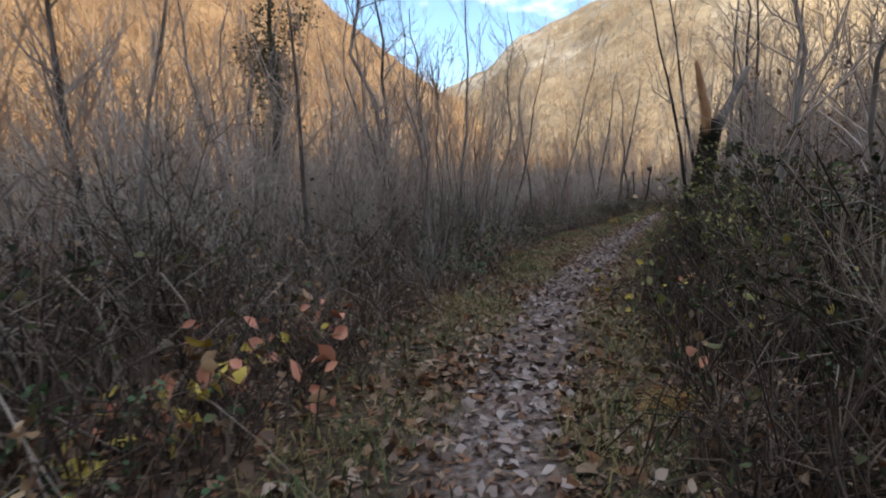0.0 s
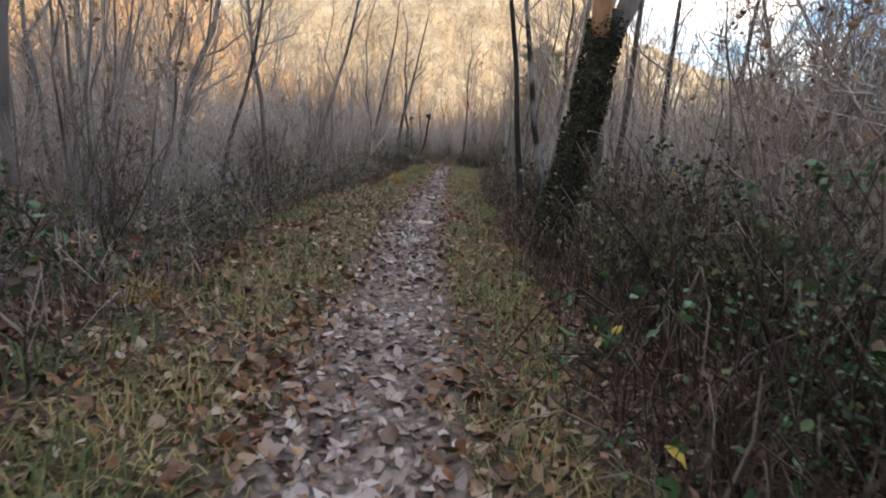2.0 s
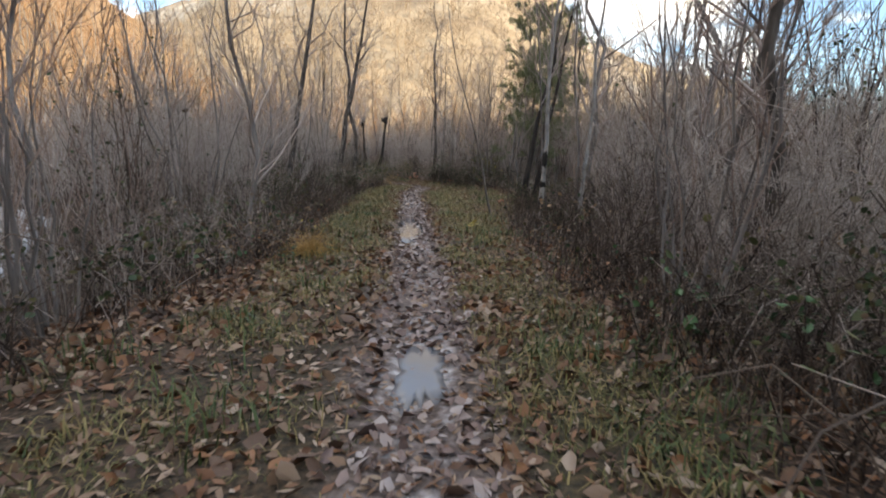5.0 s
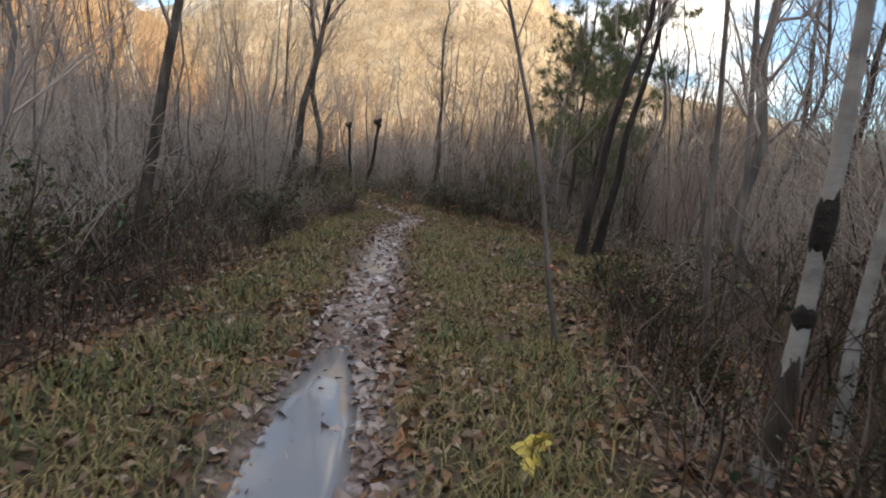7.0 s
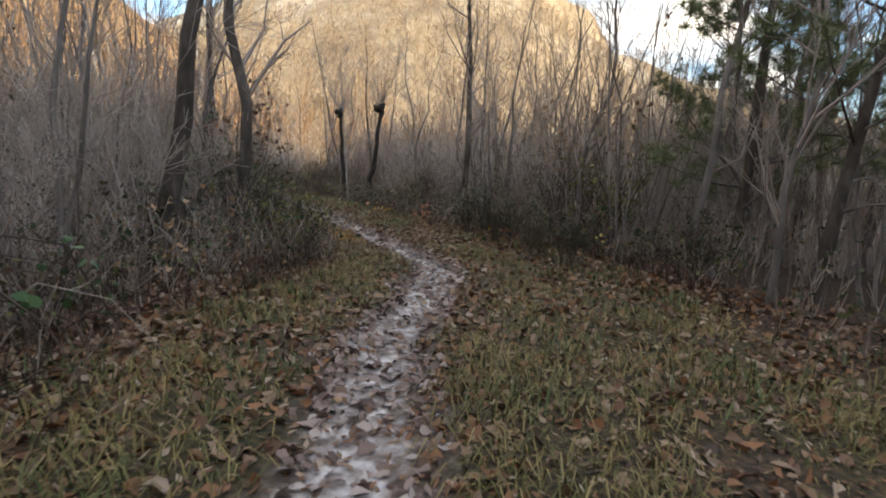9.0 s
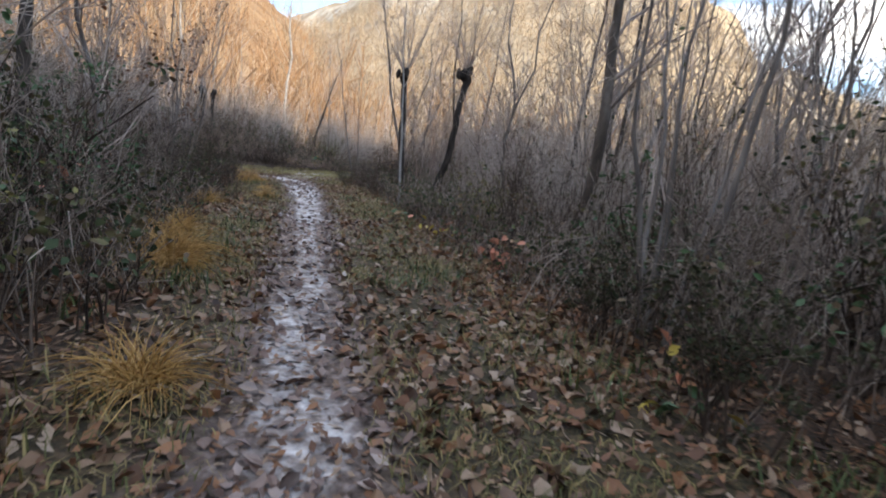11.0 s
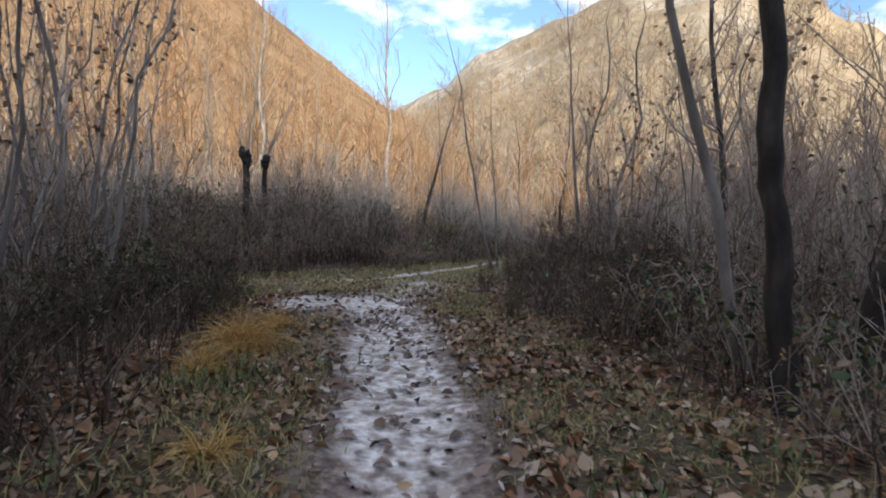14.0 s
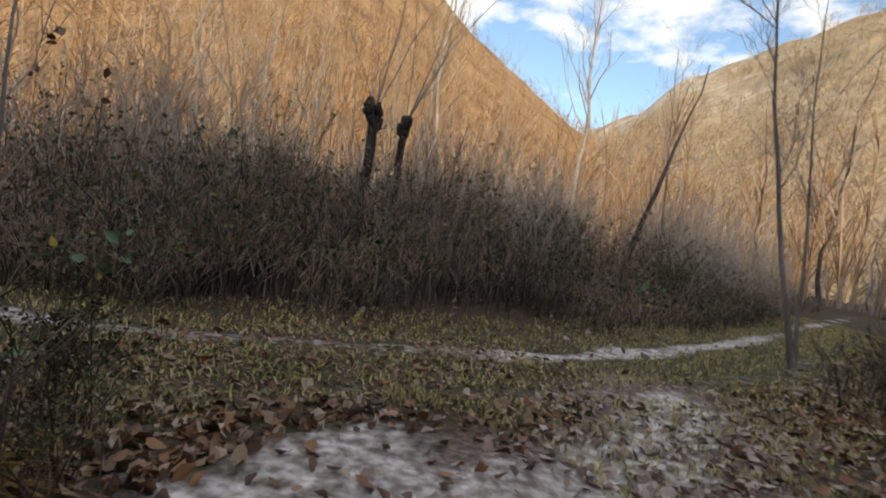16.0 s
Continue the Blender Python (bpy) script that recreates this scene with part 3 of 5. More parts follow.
# the third ridge is added out of view to shade the valley floor
shade_ridge = hillside("unseen_ridge", [92, 120, 150, 180, 210, 235, 262, 288], [14, 18.6, 20.8, 21.3, 21.3, 20.8, 16.5, 8], [200, 190, 185, 185, 185, 190, 210, 220], 60, M_HILL_ORANGE, "unseen ridge added to keep the sun off the valley floor", power=1.0)
far_woods("far_woods", left_hill, 4200, 6.6, M_FAR, "bare orange-brown autumn trees on the hillside", 11, fine=0.036)
far_woods("far_woods", right_hill, 3600, 7.0, M_FAR_PALE, "pale bare trees on the limestone hillside", 12, fine=0.06)
far_woods("far_woods", shade_ridge, 350, 8.0, M_FAR, "bare trees on the unseen ridge that blocks the sun", 13)


def valley_woods(name, count, seed, label):
    """Taller leafless trees on the valley floor beyond the thicket, where the sun reaches in."""
    rng = np.random.default_rng(seed)
    x, y = rng.uniform(-45, 75, count), rng.uniform(60, 135, count)
    base = np.stack([x, y, height(x, y) - 0.1], 1)
    h = rng.uniform(4.0, 9.0, count)
    way = np.stack([rng.normal(0, 0.07, count), rng.normal(0, 0.07, count), np.ones(count)], 1)
    w = np.linspace(0, 1, 3)
    stems = base[:, None] + way[:, None] * (h[:, None] * w)[..., None]
    rad = (0.011 * h)[:, None] * (1.1 - 0.9 * w)
    heap = Heap().add(*tubes(stems, rad))
    limbs, lr = shoots(rng, stems, rad, 16, 0.12, 0.97, 3.4, 0.6, 0.35, k=2, wob=0.0, thin=0.6)
    heap.add(*tubes(limbs, np.maximum(lr, 0.02)))
    tagged(new(name, heap.mesh(name, M_FAR)), label, "woods", kind="stuff")


valley_woods("valley_woods", 900, 14, "sunlit leafless trees on the far valley floor")

# ---- thicket and undergrowth ----


def scatter(rng, n, depth, lo=-5.0, hi=52.0, power=1.6):
    """Places in the thicket beside track and crossing, dense at its edge."""
    y = rng.uniform(lo, hi, n)
    side = rng.choice([-1.0, 1.0], n)
    cx = np.interp(y, TRACK[:, 1], TRACK[:, 0])
    off = 0.7 + depth * rng.random(n) ** power
    x = cx + side * off * 1.15
    keep = inside(x, y) > 0.0
    return x[keep], y[keep]


def beyond_crossing(rng, n):
    """Places in the tall thicket on the far side of the crossing track."""
    i = rng.uniform(0, len(CROSSING) - 1.001, n)
    k = i.astype(int)
    p = CROSSING[k] + (CROSSING[k + 1] - CROSSING[k]) * (i - k)[:, None]
    t = unit(CROSSING[k + 1] - CROSSING[k])
    off = 1.1 + 5.0 * rng.random(n) ** 1.4
    x, y = p[:, 0] - t[:, 1] * off, p[:, 1] + t[:, 0] * off
    keep = (inside(x, y) > 0.2) & (y > 41)
    return x[keep], y[keep]


STAY_CLEAR = [(9.0, 17.5, 0.7), (9.6, 18.4, 0.8), (5.2, 10.4, 0.9), (4.3, 8.9, 0.6), (13.7, 35.6, 1.1), (14.5, 36.6, 1.0), (14.4, 35.2, 0.9), (13.5, 44.4, 0.8)]


def off_glade(x, y):
    """False over the low glade beside the bend."""
    return np.hypot((x - 13.2) / 2.2, (y - 22.0) / 2.0) > 1


def thicket_height(x, y):
    w = np.clip(inside(x, y), 0, 5)
    right = x > np.interp(y, TRACK[:, 1], TRACK[:, 0])
    rise = np.where(right & (y < 9), 0.9, 2.0)
    h = 0.36 + 0.8 * smooth(0, rise, w) + 0.3 * vnoise(x, y, 2.2)
    low = np.exp(-((y - 22.5) / 3.0) ** 2) * (x > np.interp(y, TRACK[:, 1], TRACK[:, 0]))
    return np.clip(h * (1 - 0.45 * low), 0.25, 2.2)


def canes(rng, x, y, h, r0, droop=0.35, k=5):
    """Thin stems that rise and bow over."""
    n = len(x)
    yaw = rng.uniform(0, 2 * np.pi, n)
    out = np.minimum(np.abs(rng.normal(0, droop, n)), 0.5)
    w = np.linspace(0, 1, k)
    p = np.zeros((n, k, 3))
    p[..., 0] = x[:, None] + (np.cos(yaw) * out * h)[:, None] * w ** 1.8
    p[..., 1] = y[:, None] + (np.sin(yaw) * out * h)[:, None] * w ** 1.8
    p[..., 2] = (height(x, y) - 0.03)[:, None] + h[:, None] * (w - (0.45 * np.clip(out, 0, 0.9))[:, None] * w ** 3)
    p[:, 1:, :2] += np.cumsum(rng.normal(0, 0.035, (n, k - 1, 2)) * h[:, None, None], axis=1)
    r = r0 * rng.uniform(0.6, 1.5, n)
    return p, r[:, None] * (1 - 0.75 * w)


def add_thicket(name, x, y, h, seed, r0, twigs, leaf_n, mat, leaf_mat, label, droop=0.35, leaf_size=0.05, twig_len=0.34, twig_mat=M_STEM_MID):
    rng = np.random.default_rng(seed)
    p, r = canes(rng, x, y, h, r0, droop, 4)
    tagged(new(name, Heap().add(*tubes(p, r)).mesh(name, mat)), label, "thicket", kind="stuff")
    tp, tr = shoots(rng, p, r, twigs, 0.35, 0.98, twig_len, 0.8, 0.25, k=2, wob=0.1, thin=0.7)
    tagged(new(name + "_twigs", Heap().add(*tubes(tp, np.maximum(tr, 0.0026))).mesh(name + "_twigs", twig_mat)), "fine grey-brown twigs at the top of the thicket", "thicket", kind="stuff")
    if leaf_n:
        pick = rng.integers(0, len(tp), leaf_n)
        places = tp[pick, 1] + rng.normal(0, 0.02, (leaf_n, 3))
        lh = Heap().add(*leaves(rng, places, leaf_size, 0.2))
        tagged(new(name + "_leaves", lh.mesh(name + "_leaves", leaf_mat)), "small withered olive and brown leaves on the thicket", "leaves", kind="stuff")


rng = np.random.default_rng(21)
x, y = scatter(rng, 15500, 3.0, power=1.5)
right_side = x > np.interp(y, TRACK[:, 1], TRACK[:, 0])
# stretches whose deep shade is put into darker stem colour
shade_edge = (right_side & (y < 20)) | (~right_side & ((y < 5.5) | (y > 34.5) | ((y > 18.5) & (y < 25.0)))) | (right_side & (y > 38))
xr, yr = x[shade_edge], y[shade_edge]
add_thicket("brown_stems", xr, yr, thicket_height(xr, yr) * rng.uniform(0.5, 1.25, len(xr)), 23, 0.0056, 3, 5000, M_STEM, M_LEAF_DULL, "dense brown bramble stems beside the path, darkened for shade", 0.30, 0.04, twig_mat=M_STEM)
x, y = x[~shade_edge], y[~shade_edge]
deep = inside(x, y) > 0.55
# edge stems darkened for shade, deeper ones paled for haze
for pick, seed, stem, twig, label in ((~deep, 22, M_STEM, M_STEM_MID, "dense bare brown stems beside the path, darkened for shade"), (deep, 26, M_STEM_MID, M_STEM_HAZE, "bare stems behind the path's edge, paled grey-brown for haze")):
    add_thicket("dead_stems", x[pick], y[pick], thicket_height(x[pick], y[pick]) * rng.uniform(0.5, 1.25, int(pick.sum())), seed, 0.0056, 3, 6000, stem, M_LEAF_DULL, label, 0.30, 0.045, twig_mat=twig)



def bush(name, seed, canes_n, reach, tall, leaf_n, stem_mat, leaf_mat, label, category, group, arch):
    """One bush at the origin: its canes and its last leaves."""
    g = np.random.default_rng(seed)
    root = tagged(new(name), label, category, group)
    k = 5 if arch else 4
    w = np.linspace(0, 1, k)
    yaw = g.uniform(0, 2 * np.pi, canes_n)
    ln = reach * g.uniform(0.4, 1.2, canes_n)
    top = tall * g.uniform(0.4, 1.15, canes_n)
    start = g.normal(0, reach * 0.28, (canes_n, 2))
    p = np.zeros((canes_n, k, 3))
    bow = w if arch else w ** 1.7
    p[..., 0] = start[:, :1] + (np.cos(yaw) * ln)[:, None] * bow
    p[..., 1] = start[:, 1:] + (np.sin(yaw) * ln)[:, None] * bow
    p[..., 2] = top[:, None] * ((3.7 * w * (1 - 0.92 * w)) if arch else (w - 0.1 * w ** 3)) - 0.05
    p[:, 1:] += np.cumsum(g.normal(0, 0.03 * reach, (canes_n, k - 1, 3)), axis=1)
    p[..., 2] = np.maximum(p[..., 2], -0.06)
    r = (0.0062 if arch else 0.0085) * g.uniform(0.6, 1.5, canes_n)[:, None] * (1 - 0.65 * w)
    t1, q1 = shoots(g, p, r, 2 if arch else 5, 0.2, 0.97, 0.28 if arch else 0.42, 0.8, 0.1 if arch else 0.3, k=2, wob=0.08, thin=0.7)
    crown = Heap().add(*tubes(t1, np.maximum(q1, 0.0027)))
    if arch:
        crown.add(*tubes(p, r))
    else:
        part("stem", Heap().add(*tubes(p, r)).mesh("stem", stem_mat), root)
    part("crown", crown.mesh("crown", stem_mat), root)
    if leaf_n:
        pick = g.integers(0, len(t1), leaf_n)
        part("foliage", Heap().add(*leaves(g, t1[pick, -1] + g.normal(0, 0.03, (leaf_n, 3)), 0.05 if leaf_n < 700 else 0.038, 0.3)).mesh("foliage", leaf_mat), root, "withered small leaves")
    return root


def plant(kinds, places, g, scales):
    """The first of each kind stands at the first place that takes it, copies at the rest."""
    used = set()
    for px, py, s in places:
        k = int(g.integers(len(kinds)))
        m = pose(px, py, float(height(np.array([px]), np.array([py]))[0]), 0, 0, g.uniform(0, 360)) @ Matrix.Scale(s * g.uniform(*scales), 4)
        ob = copy_thing(kinds[k], m) if k in used else kinds[k]
        used.add(k)
        ob.matrix_basis = m
    for k in range(len(kinds)):
        if k not in used:
            kinds[k].matrix_basis = on_ground_first(places[0])


def on_ground_first(place):
    return pose(place[0], place[1], float(height(np.array([place[0]]), np.array([place[1]]))[0]))


BRAMBLES = [bush("bramble_bush", 500 + i, 32, 0.85, 0.62, 150, M_STEM if i % 2 else M_STEM_MID, m, lab, "bramble", "bramble bushes along the path", True) for i, (m, lab) in enumerate([
    (M_LEAF_DULL, "arching leafless bramble bush with few brown leaves"), (M_LEAF_DULL, "tangled bramble bush with withered olive leaves"), (M_LEAF_DULL, "low bramble tangle beside the verge"),
    (M_LEAF_GREEN, "bramble bush still bearing dark green leaves"), (M_LEAF_TAN, "bramble bush with tan dead leaves")])]
SHRUBS = [bush("bare_shrub", 510 + i, 24, 0.6, 2.5, n, m, M_LEAF_DULL, lab, "shrub", "bare shrubs behind the brambles", False) for i, (m, n, lab) in enumerate([
    (M_TWIG, 0, "leafless grey shrub of many thin stems"), (M_TWIG, 60, "grey twiggy shrub with few dry leaves"), (M_TWIG_RED, 0, "reddish-brown leafless shrub with thin stems"), (M_STEM, 110, "brown twiggy shrub with withered leaves")])]
x, y = scatter(rng, 560, 2.6, power=1.3)
w = inside(x, y)
keep = w > 0.25
plant(BRAMBLES, [(float(a), float(c), float(0.55 + 0.55 * smooth(0.2, 1.6, d))) for a, c, d in zip(x[keep], y[keep], w[keep])][:215], rng, (0.75, 1.25))
x, y = scatter(rng, 700, 1.6, power=1.2)
w = inside(x, y)
keep = (w > 0.05) & (w < 0.6)
plant([bush("low_bramble", 520 + i, 30, 0.8, 0.5, 60, M_STEM, m, lab, "bramble", "low brambles at the verge", True) for i, (m, lab) in enumerate([(M_LEAF_DULL, "low dark bramble creeping onto the verge"), (M_LITTER, "low bramble full of caught brown leaves")])],
      [(float(a), float(c), 0.55) for a, c in zip(x[keep], y[keep])][:110], rng, (0.7, 1.3))
x, y = scatter(rng, 760, 7.0, lo=-4, hi=60, power=1.0)
w = inside(x, y)
keep = (w > 1.0) & ((w > 2.2) | (y > 13) | (x < np.interp(y, TRACK[:, 1], TRACK[:, 0])))
plant(SHRUBS, [(float(a), float(c), float(0.6 + 0.45 * smooth(0.9, 3.0, e))) for a, c, e in zip(x[keep], y[keep], w[keep])][:270], rng, (0.75, 1.3))
# the last, near-black kind is added to deepen shade along the edges
LEAFY_BUSH = [bush("leafy_bush", 530 + i, 22, 0.55, 1.25, n, M_STEM, m, lab, "bush", "bushes still in leaf", False) for i, (m, n, lab) in enumerate([
    (M_LEAF_DULL, 900, "dense bush with dull olive-green leaves"), (M_LEAF_GREEN, 700, "dark evergreen bush beside the thicket"), (M_LEAF_FADED, 800, "bush with faded yellow-green leaves"), (M_IVY, 1500, "dense near-black leafy bush added to darken the path's edges")])]
for i, (px, py, s, k) in enumerate([(10.25, 28.3, 1.0, 0), (10.55, 29.9, 0.75, 0), (10.4, 30.6, 0.95, 1), (10.5, 29.2, 0.7, 2), (10.0, 29.4, 1.2, 1), (9.8, 30.7, 1.3, 0), (0.1, 7.9, 0.9, 1), (-0.3, 8.9, 1.0, 0), (3.95, 6.4, 0.95, 1), (4.5, 7.3, 1.1, 0), (2.25, 3.3, 0.9, 2), (2.6, 4.5, 1.0, 2),
                                    (3.1, 5.2, 0.9, 0), (14.7, 27.4, 1.2, 2), (15.0, 28.6, 1.3, 0), (8.0, 41.25, 0.8, 2), (7.2, 40.6, 1.1, 0), (8.4, 40.3, 1.0, 2), (10.0, 45.6, 1.2, 0), (11.2, 46.6, 1.0, 1), (7.6, 44.2, 1.2, 1), (5.9, 43.6, 1.3, 0),
                                    (13.0, 48.6, 1.0, 2), (-2.6, 4.8, 1.1, 0), (10.5, 34.6, 0.8, 0), (9.9, 32.4, 1.1, 1), (14.3, 33.0, 0.7, 2), (15.0, 40.6, 0.9, 0), (6.2, 21.0, 1.0, 0), (14.5, 30.2, 0.9, 1), (1.75, 1.7, 0.6, 1), (2.1, 2.5, 0.7, 0), (3.4, 6.1, 0.6, 1), (3.75, 7.6, 0.7, 0), (9.45, 40.45, 0.42, 1), (9.5, 40.95, 0.55, 2), (9.15, 41.0, 0.75, 1), (14.4, 29.2, 0.6, 0), (10.4, 27.2, 0.7, 2),
                                    (1.5, 0.9, 0.6, 2), (1.65, 1.4, 0.8, 3), (1.95, 2.1, 0.95, 0), (2.35, 3.0, 1.05, 3), (2.6, 3.9, 1.0, 2), (2.95, 4.9, 1.0, 3), (3.35, 5.7, 1.0, 0), (3.8, 6.8, 0.9, 0), (4.35, 7.9, 1.0, 0), (5.1, 8.5, 0.9, 3),
                                    (6.1, 10.2, 0.8, 3), (6.6, 10.9, 0.8, 3), (9.85, 39.2, 0.6, 3), (9.55, 39.8, 0.65, 0), (9.25, 40.3, 0.7, 3), (9.95, 38.5, 0.6, 3), (14.6, 39.8, 0.5, 0),
                                    (10.25, 39.5, 0.42, 3), (10.35, 40.05, 0.36, 0), (10.0, 40.35, 0.45, 3), (9.75, 40.8, 0.5, 3), (10.45, 38.9, 0.4, 3), (13.05, 39.3, 0.34, 0), (13.1, 41.3, 0.4, 0), (14.6, 39.8, 0.5, 0),
                                    (5.95, 10.8, 0.5, 3), (6.3, 11.4, 0.6, 3), (6.1, 11.9, 0.55, 3), (6.6, 12.3, 0.8, 3), (5.55, 10.45, 0.4, 3), (5.2, 10.05, 0.4, 3), (6.95, 12.1, 0.9, 3), (7.2, 13.0, 0.9, 0), (13.25, 26.4, 0.5, 3), (13.4, 27.3, 0.5, 0), (13.5, 28.2, 0.55, 3), (13.6, 29.2, 0.5, 3), (10.15, 36.9, 0.5, 3), (10.1, 37.7, 0.55, 3), (10.2, 35.9, 0.45, 0), (9.5, 18.5, 0.4, 3), (9.9, 19.1, 0.45, 3), (10.3, 19.8, 0.4, 0), (9.05, 17.4, 0.4, 3), (10.6, 20.3, 0.4, 3), (9.6, 17.7, 0.5, 3), (8.2, 23.2, 0.6, 3), (13.9, 25.4, 0.6, 3)]):
    if abs(float(from_line(CROSSING, np.array([px]), np.array([py]))[0][0])) < 0.6 + 0.4 * s:
        continue
    m = pose(px, py, float(height(np.array([px]), np.array([py]))[0]), 0, 0, 47.0 * i) @ Matrix.Scale(s, 4)
    ob = LEAFY_BUSH[k] if LEAFY_BUSH[k].matrix_basis.translation.length < 0.01 else copy_thing(LEAFY_BUSH[k], m)
    ob.matrix_basis = m
x, y = beyond_crossing(rng, 5600)
c, _ = from_line(CROSSING, x, y)
add_thicket("dark_thicket", x, y, (0.35 + 1.1 * smooth(1.1, 2.8, -c)) * rng.uniform(0.5, 1.3, len(x)) * (1 + 0.3 * vnoise(x, y, 2.0)), 24, 0.008, 4, 16000, M_STEM, M_LEAF_DULL, "dark dense hedge of bramble and shrubs across the junction", 0.5, twig_mat=M_TWIG_RED)
# wood edge further off
n = 3600
x, y = rng.uniform(-26, 42, n), rng.uniform(-6, 78, n)
far_enough = (inside(x, y) > 1.6) & (np.abs(from_line(TRACK, x, y)[0]) > 4.5)
x, y = x[far_enough], y[far_enough]
# pale grey here stands in for haze among the far saplings
add_thicket("distant_thicket", x, y, 1.5 + 2.6 * rng.random(len(x)) ** 1.4, 25, 0.010, 6, 0, M_HAZE, M_LEAF_DULL, "leafless saplings deeper in the wood, haze put into their pale grey", 0.28, twig_len=0.9, twig_mat=M_HAZE)


def fine_twigs(seed, tall):
    """Wavering rods that branch twice into fine crossing twigs."""
    g = np.random.default_rng(seed)
    n, k = 11, 6
    w = np.linspace(0, 1, k)
    yaw = g.uniform(0, 2 * np.pi, n)
    out, top = tall * g.uniform(0.08, 0.42, n), tall * g.uniform(0.55, 1.1, n)
    p = np.zeros((n, k, 3))
    p[..., 0] = g.normal(0, 0.16, n)[:, None] + (np.cos(yaw) * out)[:, None] * w ** 1.3
    p[..., 1] = g.normal(0, 0.16, n)[:, None] + (np.sin(yaw) * out)[:, None] * w ** 1.3
    p[..., 2] = top[:, None] * w - 0.05
    p[:, 1:] += np.cumsum(g.normal(0, 0.035 * tall, (n, k - 1, 3)) * np.array([1, 1, 0.3]), axis=1)
    r = 0.0085 * g.uniform(0.5, 1.4, n)[:, None] * (1 - 0.7 * w)
    p1, r1 = shoots(g, p, r, 8, 0.12, 0.98, tall * 0.36, 0.85, 0.2, k=4, wob=0.09, thin=0.65)
    p2, r2 = shoots(g, p1, np.maximum(r1, 0.003), 4, 0.15, 1.0, tall * 0.17, 0.9, 0.12, k=2, wob=0.1, thin=0.7)
    return Heap().add(*tubes(p, np.maximum(r, 0.003))), Heap().add(*tubes(p1, np.maximum(r1, 0.0028))).add(*tubes(p2, np.maximum(r2, 0.0024)))


def fine_shrub(seed, tall, mat, label):
    root = tagged(new("twiggy_shrub"), label, "shrub", "fine twiggy shrubs of the thicket")
    rods, twigs = fine_twigs(seed, tall)
    part("stem", rods.mesh("stem", mat), root)
    part("crown", twigs.mesh("crown", mat), root)
    return root


# shrubs with haze painted in by pale twig colour
FINE = [fine_shrub(540, 2.0, M_HAZE, "leafless shrub of fine crossing twigs paled grey for haze"), fine_shrub(541, 2.6, M_HAZE, "tall shrub of fine wavering rods paled grey for haze"), fine_shrub(543, 2.3, M_HAZE_BROWN, "brown-grey shrub with crossing branches, paled for haze")]
FINE_DARK = [fine_shrub(542, 2.2, M_STEM_MID, "brown leafless shrub dense with fine twigs"), fine_shrub(544, 1.8, M_STEM, "low shrub of thin tangled twigs, darkened for shade"), fine_shrub(547, 2.3, M_STEM_MID, "dark brown shrub with bowed crossing rods")]
frng = np.random.default_rng(545)
x, y = scatter(frng, 2800, 8.0, lo=-3, hi=58, power=1.25)
w = inside(x, y)
keep = (w > 0.4) & (np.hypot((x - 2.3) / 1.3, (y - 21.5) / 5.2) > 1) & off_glade(x, y) & np.all([np.hypot(x - a, y - b) > c for a, b, c in STAY_CLEAR], axis=0)
x, y, w = x[keep][:590], y[keep][:590], w[keep][:590]
order = np.argsort(np.abs(from_line(TRACK, x, y)[0]))
x, y, w = x[order], y[order], w[order]
size = 0.5 + 0.5 * smooth(0.4, 2.2, w)
TALL = [(float(a), float(c), float(e)) for a, c, e in zip(frng.uniform(5.6, 12.5, 24), frng.uniform(3.0, 9.3, 24), frng.uniform(1.25, 1.75, 24)) if float(inside(np.array([a]), np.array([c]))[0]) > 1.4]
plant(FINE_DARK[:1] + FINE[2:], TALL, frng, (0.9, 1.15))
# dark kinds paint shade at the edge, pale kinds haze behind it
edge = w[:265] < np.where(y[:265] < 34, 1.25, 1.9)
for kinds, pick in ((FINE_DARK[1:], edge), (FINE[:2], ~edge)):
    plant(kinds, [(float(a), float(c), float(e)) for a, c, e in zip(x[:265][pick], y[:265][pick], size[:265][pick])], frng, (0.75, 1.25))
# those further in, joined
far_heap, shapes = Heap(), [fine_twigs(546 + q, 2.3 + 0.2 * q) for q in range(3)]
for q in range(265, len(x)):
    h = shapes[q % 3]
    a, sc = frng.uniform(0, 2 * np.pi), size[q] * frng.uniform(0.8, 1.25)
    spin = np.array([[math.cos(a), -math.sin(a), 0], [math.sin(a), math.cos(a), 0], [0, 0, 1]]) * sc
    foot = np.array([x[q], y[q], float(height(x[q:q + 1], y[q:q + 1])[0])])
    for half_heap in h:
        far_heap.add(half_heap.v[0] @ spin.T + foot, half_heap.f[0])
# the haze over these shrubs is only their pale colour
tagged(new("distant_shrubs", far_heap.mesh("distant_shrubs", M_HAZE)), "leafless shrubs deeper in the wood, haze painted as pale grey", "thicket", kind="stuff")

# ---- grass and fallen leaves ----


def verge_places(rng, n, lo, hi, wide, inner=0.0):
    y = rng.uniform(lo, hi, n)
    x = np.interp(y, TRACK[:, 1], TRACK[:, 0]) + rng.uniform(-wide, wide + 1.7 * np.exp(-((y - 22.8) / 2.6) ** 2), n) * 1.15
    return x, y


n = 370000
x, y = verge_places(rng, n, -2, 41.5, 2.3)
d, ny = from_line(TRACK, x, y)
w = inside(x, y)
lush = np.clip(0.2 + 0.6 * np.exp(-((y - 22.6) / 2.6) ** 2) * (d > 0.5) + 1.3 * vnoise(x, y, 0.7) + 0.8 * np.exp(-((np.abs(d) - 0.72) / 0.40) ** 2), 0.08, 1)
